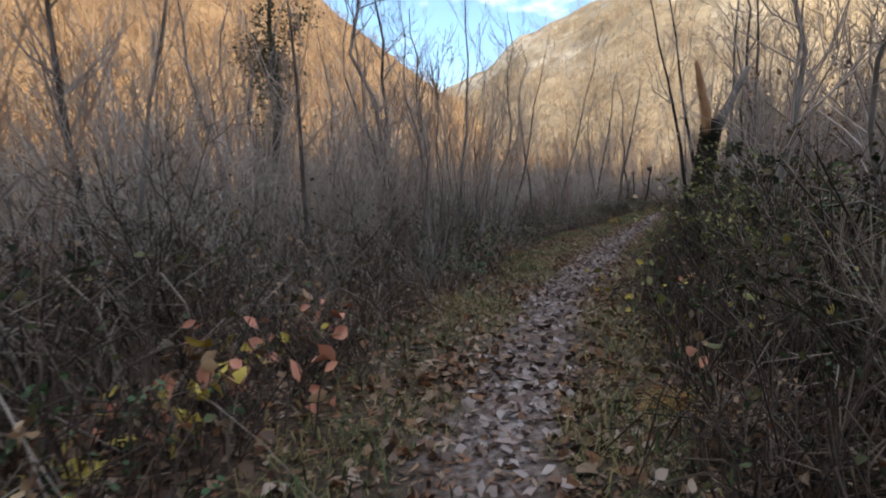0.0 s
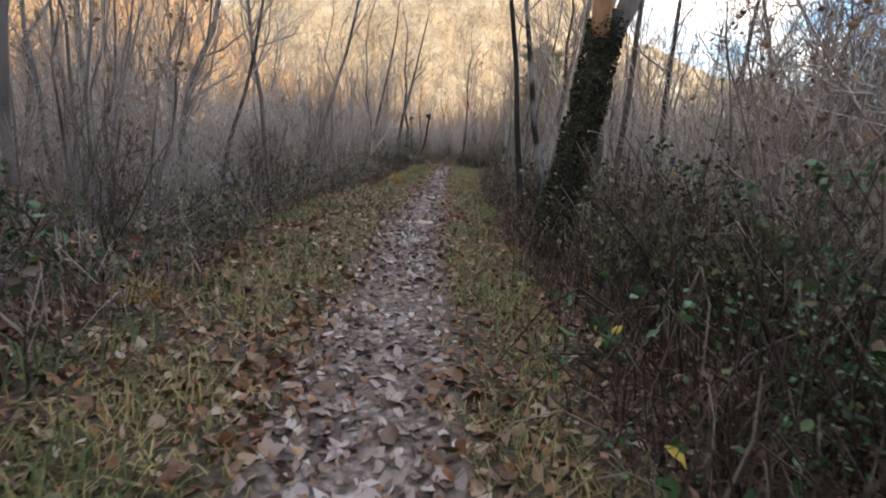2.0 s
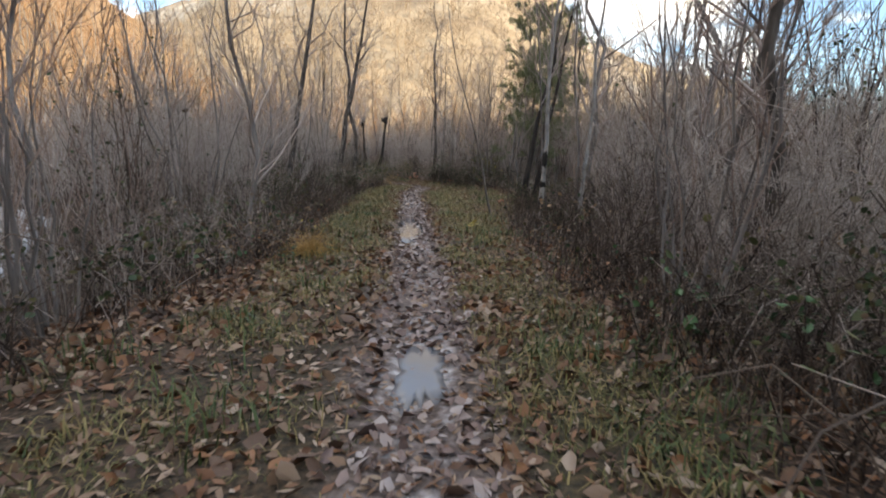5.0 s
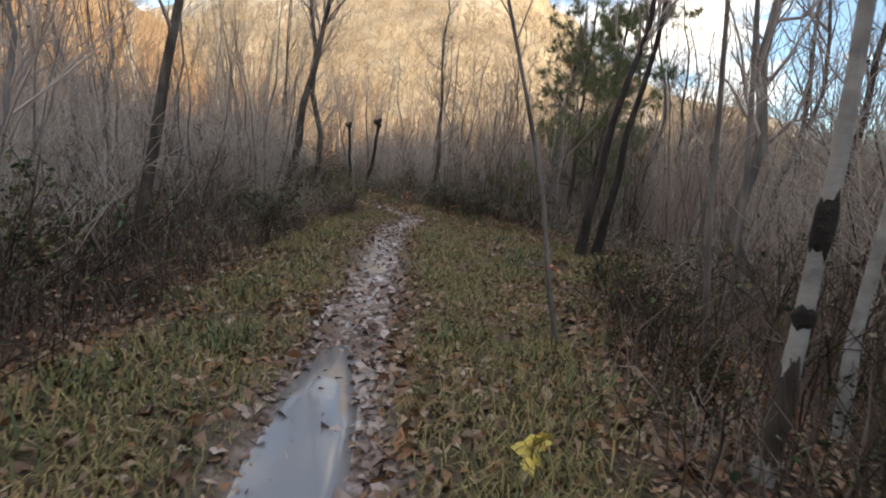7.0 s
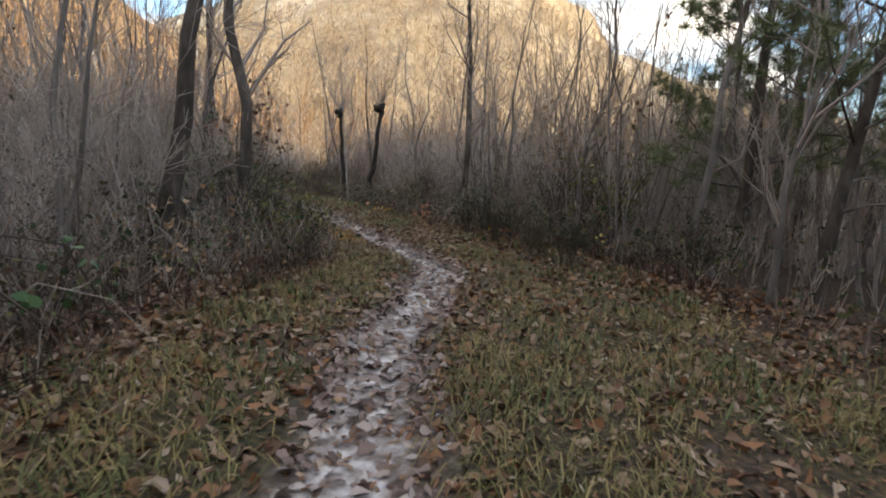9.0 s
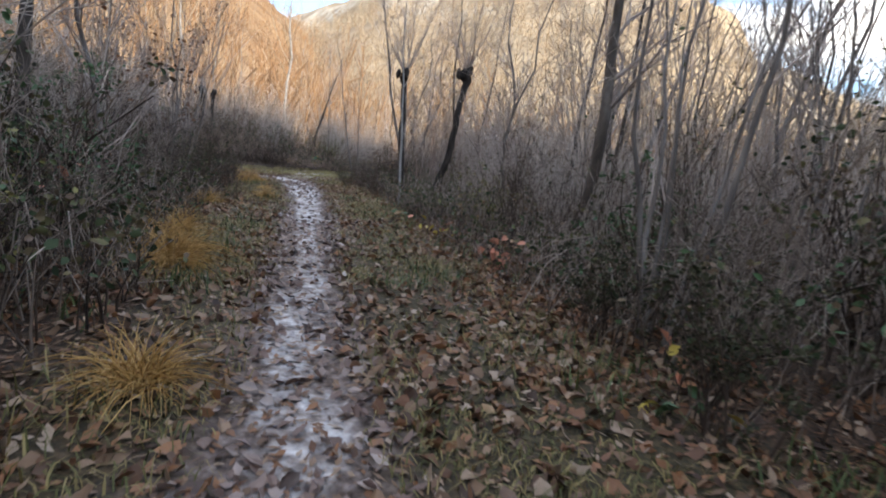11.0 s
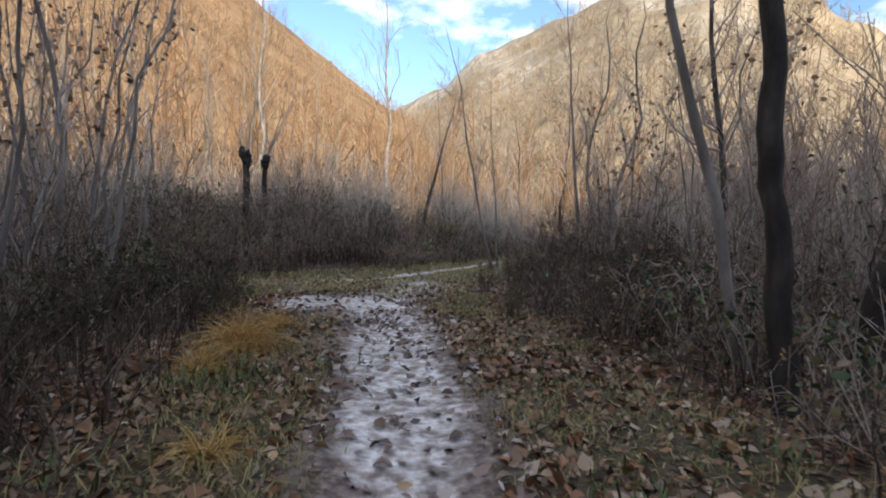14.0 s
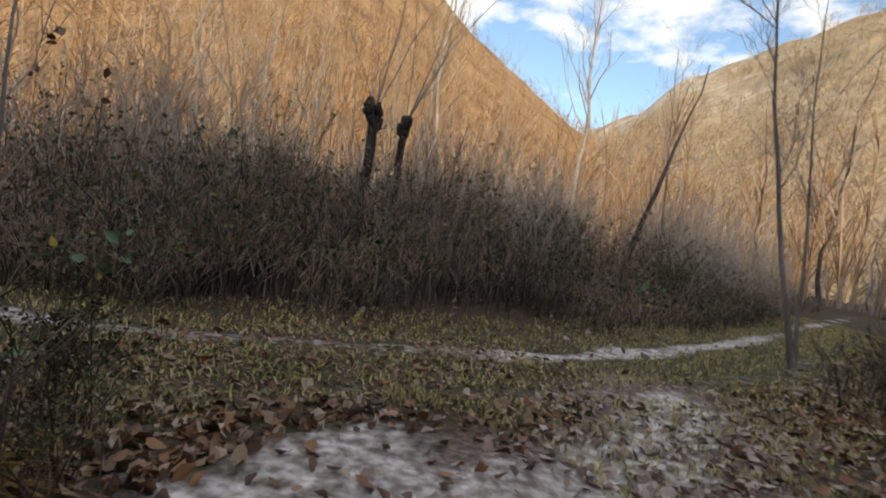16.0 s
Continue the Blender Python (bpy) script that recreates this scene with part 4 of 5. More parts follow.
keep = (w < 0.12 - 0.5 * rng.random(n) ** 1.6) & (np.abs(d) > np.interp(ny, [0, 6, 30, 36, 39], [0.2, 0.26, 0.26, 0.3, 0.45]) * rng.uniform(0.7, 1.3, n)) & (np.hypot((x - 11.1) / 0.8, (y - 40.3) / 0.95) > 1.0) & (rng.random(n) < lush)
x, y, w = x[keep], y[keep], w[keep]
places = np.stack([x, y, height(x, y) - 0.01], 1)
glade = np.exp(-((y - 22.5) / 3.0) ** 2)
g = Heap().add(*blades(rng, places, (0.075 + 0.05 * smooth(-0.8, 0.1, w) + 0.05 * glade) * (0.95 + 0.75 * vnoise(x, y, 0.35, 2)), 0.003, 1.25))
tagged(new("verge_grass", g.mesh("verge_grass", M_GRASS)), "short olive and straw-coloured grass on the verges", "grass", kind="stuff")
n = 130000
x, y = rng.uniform(4, 18, n), rng.uniform(39.5, 54, n)
c, _ = from_line(CROSSING, x, y)
keep = (np.abs(c) < 1.5) & (np.abs(np.abs(c) - 0.42) > np.where(c < 0, 0.2, 0.08) * rng.random(n) ** 0.5) & (np.hypot((x - 11.1) / 0.9, (y - 40.4) / 0.9) > 1.0)
x, y = x[keep], y[keep]
g = Heap().add(*blades(rng, np.stack([x, y, height(x, y) - 0.01], 1), 0.065, 0.005, 0.9))
tagged(new("crossing_grass", g.mesh("crossing_grass", M_GRASS_PALE)), "yellow-green grass along the crossing track", "grass", kind="stuff")
# brighter tufts
tufts = np.stack(verge_places(rng, 330, 0, 40, 1.6), 1)
td, _ = from_line(TRACK, tufts[:, 0], tufts[:, 1])
tufts = tufts[(np.abs(td) > 0.5) & (tufts[:, 1] < 38) & (inside(tufts[:, 0], tufts[:, 1]) < 0.3)]
pts = np.repeat(tufts, 34, axis=0) + rng.normal(0, 0.12, (len(tufts) * 34, 2))
g = Heap().add(*blades(rng, np.column_stack([pts, height(pts[:, 0], pts[:, 1]) - 0.01]), 0.16, 0.0042, 0.8))
tagged(new("green_grass_tufts", g.mesh("green_grass_tufts", M_GRASS_GREEN)), "fresh green grass tufts scattered over the verges", "grass", kind="stuff")

n = 185000
x, y = verge_places(rng, n, -2, 43.5, 2.3)
d, ny = from_line(TRACK, x, y)
patch = np.clip(0.5 - 0.6 * np.exp(-((y - 22.6) / 2.6) ** 2) * (d > 0.6) + 1.3 * vnoise(x, y, 0.9) + 0.4 * np.exp(-(np.abs(d) / 0.34) ** 2) - 0.55 * np.exp(-((np.abs(d) - 0.72) / 0.34) ** 2), 0.22, 1)
thin = np.where(np.abs(d) < np.interp(ny, [0, 33, 36, 39, 42], [0.17, 0.17, 0.3, 0.42, 0.3]), np.interp(ny, [0, 12, 26, 33, 36, 42], [0.75, 0.6, 0.32, 0.2, 0.15, 0.25]), 1.0)
in_pool = sum((np.hypot(((x - px) * math.cos(radians(tn)) + (y - py) * math.sin(radians(tn))) / rx, ((y - py) * math.cos(radians(tn)) - (x - px) * math.sin(radians(tn))) / ry) < 0.95) for px, py, rx, ry, tn in PUDDLES) > 0
on_crossing = from_line(CROSSING, x, y)[0] < np.where(y > 39.5, 0.55, -99)
apron_near = np.hypot((x - 11.25) / 0.75, (y - 40.4) / 0.7) < 0.9
keep = (inside(x, y) < 1.1) & (rng.random(n) < patch * thin * np.where(apron_near, 0.2, 1.0) * np.where(in_pool, 0.45, 1.0) * np.where(on_crossing, 0.12, 1.0))
x, y = x[keep], y[keep]
on_track = np.abs(from_line(TRACK, x, y)[0]) < np.interp(y, [0, 6, 12, 20, 30, 40], [0.2, 0.3, 0.32, 0.3, 0.3, 0.5]) * rng.uniform(0.6, 1.2, len(x))
g = Heap().add(*leaves(rng, np.stack([x, y, height(x, y) + 0.012], 1)[on_track], 0.062, 0.84, 0.4, 0.35))
tagged(new("trodden_leaves", g.mesh("trodden_leaves", M_LITTER_PALE)), "pale mauve-brown leaves trodden into the muddy path", "leaves", kind="stuff")
x, y = x[~on_track], y[~on_track]
g = Heap().add(*leaves(rng, np.stack([x, y, height(x, y) + 0.014], 1), 0.066, 0.68, 0.45, 0.35))
tagged(new("fallen_leaves", g.mesh("fallen_leaves", M_LITTER)), "curled brown, rust and pale fallen leaves on damp ground", "leaves", kind="stuff")
# crumbs of broken leaves, stalks and straw between the leaves
n = 150000
x, y = verge_places(rng, n, -1, 43.0, 2.4)
d, ny = from_line(TRACK, x, y)
keep = (inside(x, y) < 1.0) & (rng.random(n) < np.clip(0.75 + 0.5 * vnoise(x, y, 0.6), 0, 1)) & (((np.abs(d) > 0.45) & (np.hypot((x - 11.1) / 0.8, (y - 40.3) / 0.9) > 0.9)) | (y < 33))
x, y = x[keep], y[keep]
m = len(x)
a, ln, wd = rng.uniform(0, 2 * np.pi, m), rng.uniform(0.012, 0.035, m), rng.uniform(0.004, 0.014, m)
c = np.stack([x, y, height(x, y) + 0.008], 1)
e = np.stack([np.cos(a), np.sin(a), rng.normal(0, 0.25, m)], 1) * ln[:, None]
f = np.stack([-np.sin(a), np.cos(a), rng.normal(0, 0.3, m)], 1) * wd[:, None]
crumb = np.stack([c - e, c + f, c + e, c - f], 1).reshape(-1, 3)
g = Heap().add(crumb, np.arange(m * 4).reshape(-1, 4))
tagged(new("leaf_crumbs", g.mesh("leaf_crumbs", M_LITTER)), "crumbled brown leaf litter and straw on the path", "leaves", kind="stuff")
n = 20000
x, y = rng.uniform(5, 16, n), rng.uniform(39, 47, n)
cd, _ = from_line(CROSSING, x, y)
keep = (inside(x, y) < 0.8) & (rng.random(n) < np.clip(0.55 + 0.8 * vnoise(x, y, 1.0), 0, 1) * np.where((cd < 0.55), 0.1, 1.0) * np.where(np.hypot((x - 11.25) / 0.75, (y - 40.4) / 0.7) < 0.95, 0.2, 1.0))
x, y = x[keep], y[keep]
g = Heap().add(*leaves(rng, np.stack([x, y, height(x, y) + 0.012], 1), 0.058, 0.76, 0.4, 0.35))
tagged(new("junction_leaves", g.mesh("junction_leaves", M_LITTER_PALE)), "fallen brown leaves at the path junction", "leaves", kind="stuff")

# ---- puddles and pond ----


def pool(name, cx, cy, rx, ry, turn, z, mat, label, seed, rough=0.32):
    rng = np.random.default_rng(seed)
    k = 90
    a = np.linspace(0, 2 * np.pi, k, endpoint=False)
    r = np.maximum(0.35, 1 + rough * sum(rng.normal(0, 0.7 / f ** 0.9) * np.sin(f * a + rng.uniform(0, 6)) for f in range(2, 15)))
    px, py = rx * r * np.cos(a), ry * r * np.sin(a)
    c, s = math.cos(radians(turn)), math.sin(radians(turn))
    ring = np.stack([px * c - py * s, px * s + py * c, np.zeros(k)], 1)
    verts = np.concatenate([np.zeros((1, 3)), ring * 0.6, ring, ring * 1.03 - np.array([0, 0, 0.03])])
    i = np.arange(k)
    j = (i + 1) % k
    faces = [np.stack([np.zeros(k, int), 1 + i, 1 + j], 1), np.stack([1 + i, 1 + k + i, 1 + k + j, 1 + j], 1), np.stack([1 + k + i, 1 + 2 * k + i, 1 + 2 * k + j, 1 + k + j], 1)]
    ob = new(name, mesh_of(name, verts, faces, mat))
    ob.location = (cx, cy, z)
    return tagged(ob, label, "puddle" if name == "puddle" else "pond")


for i, (px, py, rx, ry, turn) in enumerate(PUDDLES):
    tagged(pool("puddle", px, py, rx, ry, turn, -0.038, M_PUDDLE, "shallow puddle in the path reflecting the sky", 40 + i, 0.18 if ry > 0.6 else 0.5), group="puddles on the path")
pool("pond", 2.3, 21.5, 0.78, 4.4, 4, -0.33, M_POND, "small still pond among brambles with pale sky painted into its colour", 60, 0.2)

# ---- trees ----


def trunk_path(rng, h, lean, k=10, wob=0.012):
    w = np.linspace(0, 1, k)
    p = np.zeros((1, k, 3))
    p[0, :, 0], p[0, :, 1], p[0, :, 2] = lean[0] * h * w, lean[1] * h * w, h * w
    p[0, 1:, :2] += np.cumsum(rng.normal(0, wob * h, (k - 1, 2)), axis=0)
    return p


def bare_tree(name, seed, h, r, label, lean=(0, 0), bark=None, twig=None, first=0.35, limbs=12, reach=0.34, second=4, third=3, spread=0.6, wob=0.012, stems=1, category="tree", group="", flare=1.0):
    """A leafless tree at the origin: trunk, limbs and twigs as parts of one thing."""
    rng = np.random.default_rng(seed)
    root = tagged(new(name), label, category, group)
    trunk = Heap()
    allp, allr = [], []
    for s in range(stems):
        a = rng.uniform(0, 2 * np.pi)
        off = 0.0 if stems == 1 else 0.14
        sl = lean if stems == 1 else (lean[0] + off * math.cos(a) * 1.4, lean[1] + off * math.sin(a) * 1.4)
        hs = h * (1.0 if s == 0 else rng.uniform(0.65, 1.0))
        p = trunk_path(rng, hs, sl, wob=wob)
        if stems > 1:
            p[0, :, 0] += 0.10 * math.cos(a)
            p[0, :, 1] += 0.10 * math.sin(a)
        p[0, :, 2] -= 0.12
        w = np.linspace(0, 1, p.shape[1])
        rr = (r * (1 if s == 0 else rng.uniform(0.6, 0.95))) * (1.0 - 0.86 * w ** 0.9)
        rr[0] *= 1.35 * flare
        trunk.add(*tubes(p, rr[None], 7 if stems == 1 else 5))
        allp.append(p)
        allr.append(rr[None])
    part("trunk", trunk.mesh("trunk", bark or M_BARK, True), root)
    P, R = np.concatenate(allp), np.concatenate(allr)
    crown = Heap()
    p1, r1 = shoots(rng, P, R, max(2, limbs // stems), first, 0.97, h * reach, spread, 0.3, k=4, wob=0.075)
    r1 = np.maximum(r1, 0.0035)
    crown.add(*tubes(p1, r1))
    p2, r2 = shoots(rng, p1, r1, second, 0.2, 0.98, h * reach * 0.45, 0.65, 0.25, k=3, wob=0.05)
    r2 = np.maximum(r2, 0.0025)
    crown.add(*tubes(p2, r2))
    if third:
        p3, r3 = shoots(rng, p2, r2, third, 0.2, 1.0, h * reach * 0.24, 0.7, 0.15, k=2, wob=0.06)
        crown.add(*tubes(p3, np.maximum(r3, 0.002)))
    part("crown", crown.mesh("crown", twig or M_TWIG), root)
    return root


def on_ground(x, y, turn=0.0):
    return pose(x, y, float(height(np.array([x]), np.array([y]))[0]), 0, 0, turn)


def stand(ob, x, y, turn=0.0):
    ob.matrix_basis = on_ground(x, y, turn)
    return ob


# the wood: a few tree shapes, repeated and turned
KINDS = [
    bare_tree("young_tree", 101, 5.5, 0.045, "slender grey leafless young tree in the undergrowth", limbs=22, first=0.15, reach=0.26, wob=0.02, spread=0.9, group="young trees of the wood"),
    bare_tree("young_tree", 102, 6.5, 0.06, "tall bare grey tree with upswept branches", (0.05, 0.02), limbs=24, first=0.18, reach=0.26, wob=0.02, spread=0.9, group="young trees of the wood"),
    bare_tree("young_tree", 103, 4.5, 0.03, "thin leaning leafless sapling with fine twigs", (0.14, 0.05), limbs=18, first=0.15, reach=0.28, wob=0.02, spread=0.9, group="young trees of the wood"),
    bare_tree("young_tree", 104, 7.5, 0.075, "straight bare tree with dark furrowed bark", (0.02, -0.03), bark=M_BARK_DARK, limbs=24, first=0.18, reach=0.26, wob=0.02, spread=0.9, group="young trees of the wood"),
    bare_tree("coppiced_shrub", 105, 3.6, 0.022, "many-stemmed bare hazel-like shrub fanning upward", stems=7, limbs=21, first=0.25, second=3, third=2, spread=0.4, group="coppiced shrubs of the wood", category="shrub"),
    bare_tree("coppiced_shrub", 106, 4.4, 0.028, "leafless coppice clump of grey stems", stems=6, limbs=18, first=0.25, second=4, third=2, spread=0.4, group="coppiced shrubs of the wood", category="shrub"),
    bare_tree("coppiced_shrub", 107, 2.8, 0.016, "low reddish-brown twiggy bush without leaves", twig=M_TWIG_RED, stems=9, limbs=27, first=0.2, second=4, third=2, spread=0.55, group="coppiced shrubs of the wood", category="shrub"),
]
rng = np.random.default_rng(31)
spots = []
KEEP_OPEN = [(5.0, 10.2, 1.3), (9.8, 18.6, 1.2), (12.4, 22.6, 1.6), (14.3, 37.0, 1.3), (9.2, 45.7, 2.2), (12.4, 46.7, 1.5)]

CLEAR = [(-1.7, 4.4, 0.75), (-2.46, 5.47, 0.3), (6.89, 22.93, 0.3), (14.11, 30.15, 0.3), (13.99, 32.31, 0.3), (7.62, 24.7, 0.3), (11.0, 41.5, 1.8)]


def free(px, py, gap):
    return all((px - sx) ** 2 + (py - sy) ** 2 > gap * gap for sx, sy in spots) and all(math.hypot(px - a, py - b) > c for a, b, c in KEEP_OPEN)


used = set()
tries = 0
while len(spots) < 430 and tries < 16000:
    tries += 1
    px, py = rng.uniform(-20, 36), rng.uniform(-5, 74)
    if len(spots) < 145:
        px, py = rng.uniform(6, 24), rng.uniform(3, 32)
    elif len(spots) < 190:
        px, py = rng.uniform(-9, 1.5), rng.uniform(4, 17)
    w = float(inside(np.array([px]), np.array([py]))[0])
    d, _ = from_line(TRACK, np.array([px]), np.array([py]))
    near = abs(float(d[0]))
    if w < 0.5 or not free(px, py, 0.75 if near < 9 else 1.6):
        continue
    if near > 9 and rng.random() > 0.5:
        continue
    over = py > 43 and px < 12.5
    if over and rng.random() > 0.5:
        continue
    spots.append((px, py))
    if near < 1.9:
        k = int(rng.choice([4, 6, 6, 2]))
    else:
        k = int(rng.choice([0, 0, 1, 2, 2, 3, 4, 5, 5, 6])) if not over else int(rng.choice([0, 2, 6, 6, 6, 6]))
    m = on_ground(px, py, rng.uniform(0, 360)) @ Matrix.Scale(rng.uniform(0.75, 1.15), 4)
    if any(math.hypot(px - a, py - b) < c for a, b, c in CLEAR):
        continue
    if k in used:
        made = copy_thing(KINDS[k], m)
    else:
        made = KINDS[k]
        used.add(k)
    made.matrix_basis = m

# ---- single trees along the path ----
SINGLE = [
    # x, y, height, radius, lean, bark, first limb, limbs, label
    (5.58, 11.37, 6.5, 0.05, (-0.13, 0.07), M_BARK_WET, 0.45, 12, "dark slender alder trunk beside the path"),
    (5.93, 11.3, 6.8, 0.05, (-0.17, 0.09), M_BARK_PATCHED, 0.4, 12, "grey trunk with black patches leaning over its neighbours"),
    (6.2, 10.4, 6.4, 0.052, (0.0, 0.0), M_BARK_DARK, 0.45, 12, "upright dark trunk in the clump by the path"),
    (5.02, 10.27, 3.4, 0.02, (0.05, -0.03), M_BARK, 0.4, 8, "thin pale grey sapling in the trunk clump"),
    (6.54, 11.84, 6.6, 0.058, (0.0, 0.0), M_BARK, 0.4, 12, "grey bare tree behind the trunk clump"),
    (7.3, 10.6, 6.3, 0.055, (-0.05, 0.03), M_BARK_DARK, 0.4, 12, "dark bare tree behind the trunk clump"),
    (10.08, 18.12, 6.0, 0.036, (0.03, -0.02), M_BARK_PALE, 0.4, 11, "slim pale trunk next to the birch"),
    (10.16, 18.87, 5.0, 0.022, (-0.12, 0.07), M_BARK, 0.35, 10, "thin grey sapling bent over the path's verge"),
    (9.42, 19.46, 4.6, 0.019, (-0.21, 0.10), M_BARK, 0.4, 9, "thin grey sapling standing in verge grass"),
    (11.4, 19.6, 6.0, 0.032, (-0.04, 0.02), M_BARK, 0.4, 11, "slender grey tree behind the birch"),
    (6.93, 23.44, 6.5, 0.075, (0.09, -0.05), M_BARK_DARK, 0.35, 14, "dark rough trunk rising from brambles"),
    (9.3, 27.6, 6.5, 0.10, (0.16, -0.08), M_BARK_DARK, 0.5, 12, "thick dark trunk leaning toward the path"),
    (12.27, 22.3, 5.8, 0.075, (0.17, -0.08), M_BARK_WET, 0.4, 13, "dark trunk leaning at the edge of the glade"),
    (12.72, 22.45, 5.6, 0.07, (0.15, -0.07), M_BARK_WET, 0.4, 13, "second dark trunk leaning at the glade's edge"),
    (13.73, 36.03, 4.2, 0.03, (-0.085, 0.0), M_BARK_PALE, 0.5, 9, "thin pale sapling in front of the pollards"),
    (14.2, 37.7, 5.2, 0.042, (-0.22, 0.0), M_BARK, 0.45, 11, "grey young tree leaning away from the pollards"),
    (16.6, 35.4, 6.0, 0.05, (0.05, 0.0), M_BARK_DARK, 0.35, 12, "dark bare tree in the wood by the pollards"),
    (13.80, 44.9, 4.8, 0.032, (-0.24, -0.05), M_BARK, 0.3, 12, "leaning grey sapling at the junction's corner"),
    (13.95, 45.3, 4.4, 0.024, (-0.02, 0.05), M_BARK, 0.3, 10, "thin upright sapling at the junction's corner"),
    (15.5, 44.8, 5.5, 0.05, (-0.1, 0.0), M_BARK, 0.3, 14, "branching grey tree behind the path junction"),
    (12.3, 49.5, 4.6, 0.075, (0.22, 0.0), M_BARK_DARK, 0.4, 12, "dark leaning tree beyond the crossing track"),
    (13.3, 50.5, 5.2, 0.04, (-0.1, 0.0), M_BARK, 0.3, 12, "bare tree with a spreading crown beyond the crossing"),
    (-4.4, 13.8, 6.0, 0.09, (0.03, 0.0), M_BARK_DARK, 0.3, 15, "dark bare tree with a bushy top in the thicket"),
    (-1.28, 5.2, 4.8, 0.028, (-0.05, 0.0), M_BARK_DARK, 0.3, 11, "thin dark sapling among the brambles"),
    (-2.2, 3.6, 4.0, 0.022, (0.12, 0.05), M_BARK, 0.25, 11, "grey sapling with crossing twigs near the start"),
    (0.4, 9.6, 5.6, 0.04, (0.03, 0.0), M_BARK, 0.35, 12, "grey bare tree over the thicket"),
    (1.6, 12.9, 5.2, 0.035, (0.18, -0.05), M_BARK_DARK, 0.35, 12, "bent dark sapling by the pond"),
    (2.9, 14.0, 5.6, 0.04, (0.20, -0.1), M_BARK, 0.35, 12, "grey sapling leaning beside the pond"),
    (10.0, 31.1, 5.5, 0.055, (-0.02, 0.0), M_BARK_DARK, 0.3, 14, "dark ivy-grown tree over the thicket"),
    (9.75, 30.6, 5.2, 0.045, (0.05, 0.02), M_BARK_DARK, 0.3, 13, "dark twin trunk over the thicket"),
    (16.2, 33.4, 5.6, 0.045, (0.02, 0.0), M_BARK_DARK, 0.3, 13, "dark straight tree in the coppice"),
    (16.5, 33.7, 6.0, 0.05, (0.22, -0.05), M_BARK, 0.35, 13, "grey tree leaning out of the coppice"),
    (16.9, 33.2, 5.8, 0.045, (0.36, -0.1), M_BARK, 0.35, 13, "strongly leaning grey tree in the coppice"),
    (-2.75, 2.3, 4.6, 0.05, (0.20, 0.06), M_BARK_DARK, 0.15, 20, "dark crooked tree arching over the thicket"),
    (-2.3, 1.6, 3.6, 0.03, (0.28, 0.14), M_BARK_WET, 0.2, 16, "dark bowed sapling with crossing branches"),
    (-4.2, 6.0, 5.4, 0.06, (-0.03, 0.0), M_BARK_DARK, 0.25, 18, "dark upright tree in dense undergrowth"),
    (16.02, 40.9, 6.2, 0.055, (-0.06, 0.03), M_BARK_DARK, 0.2, 20, "dark bare tree with spreading limbs near the junction"),
    (16.9, 41.6, 5.8, 0.045, (0.08, 0.0), M_BARK_DARK, 0.2, 18, "bare forked tree standing behind the coppice"),
    (16.0, 29.8, 5.0, 0.026, (0.40, -0.1), M_BARK_DARK, 0.25, 14, "dark tree bowed over the brambles"),
]
for i, (x, y, h, r, ln, bark, first, limbs, label) in enumerate(SINGLE):
    stand(bare_tree("tree", 200 + i, h, r, label, ln, bark=bark, first=first, limbs=limbs, reach=0.28, spread=0.8, wob=0.006), x, y)


LEAFY = [(9.7, 37.4, 3.2), (9.4, 38.9, 3.4), (9.0, 40.3, 3.0), (8.4, 39.2, 3.6), (10.0, 35.4, 2.6), (9.5, 33.8, 2.8), (1.0, 10.3, 2.6), (10.1, 28.6, 2.4), (14.9, 41.3, 3.0), (15.2, 39.6, 3.2), (7.6, 40.9, 2.2), (4.2, 6.2, 2.5), (4.9, 7.0, 2.8), (3.4, 4.6, 2.2), (5.6, 8.2, 3.0), (14.6, 28.0, 2.6), (15.3, 27.2, 3.0)]
for i, (x, y, h) in enumerate(LEAFY):
    ob = bare_tree("leafy_shrub", 260 + i, h, 0.02, "tall twiggy shrub keeping a few brown leaves", stems=6, limbs=24, first=0.25, second=4, third=2, spread=0.5, category="shrub", group="shrubs with last brown leaves")
    g = np.random.default_rng(280 + i)
    crown = [c for c in ob.children if c.name.startswith("crown")][0].data
    co = np.empty(len(crown.vertices) * 3, dtype=np.float32)
    crown.vertices.foreach_get("co", co)
    co = co.reshape(-1, 3)
    tips = co[g.integers(0, len(co), 240)]
    tips = tips[tips[:, 2] > h * 0.4] + np.array([0, 0, -0.02])
    part("foliage", Heap().add(*leaves(g, tips, 0.055, 0.1)).mesh("foliage", M_LEAF_TAN if i % 3 == 0 else M_LITTER), ob, "few hanging brown leaves")
    stand(ob, x, y, 40.0 * i)


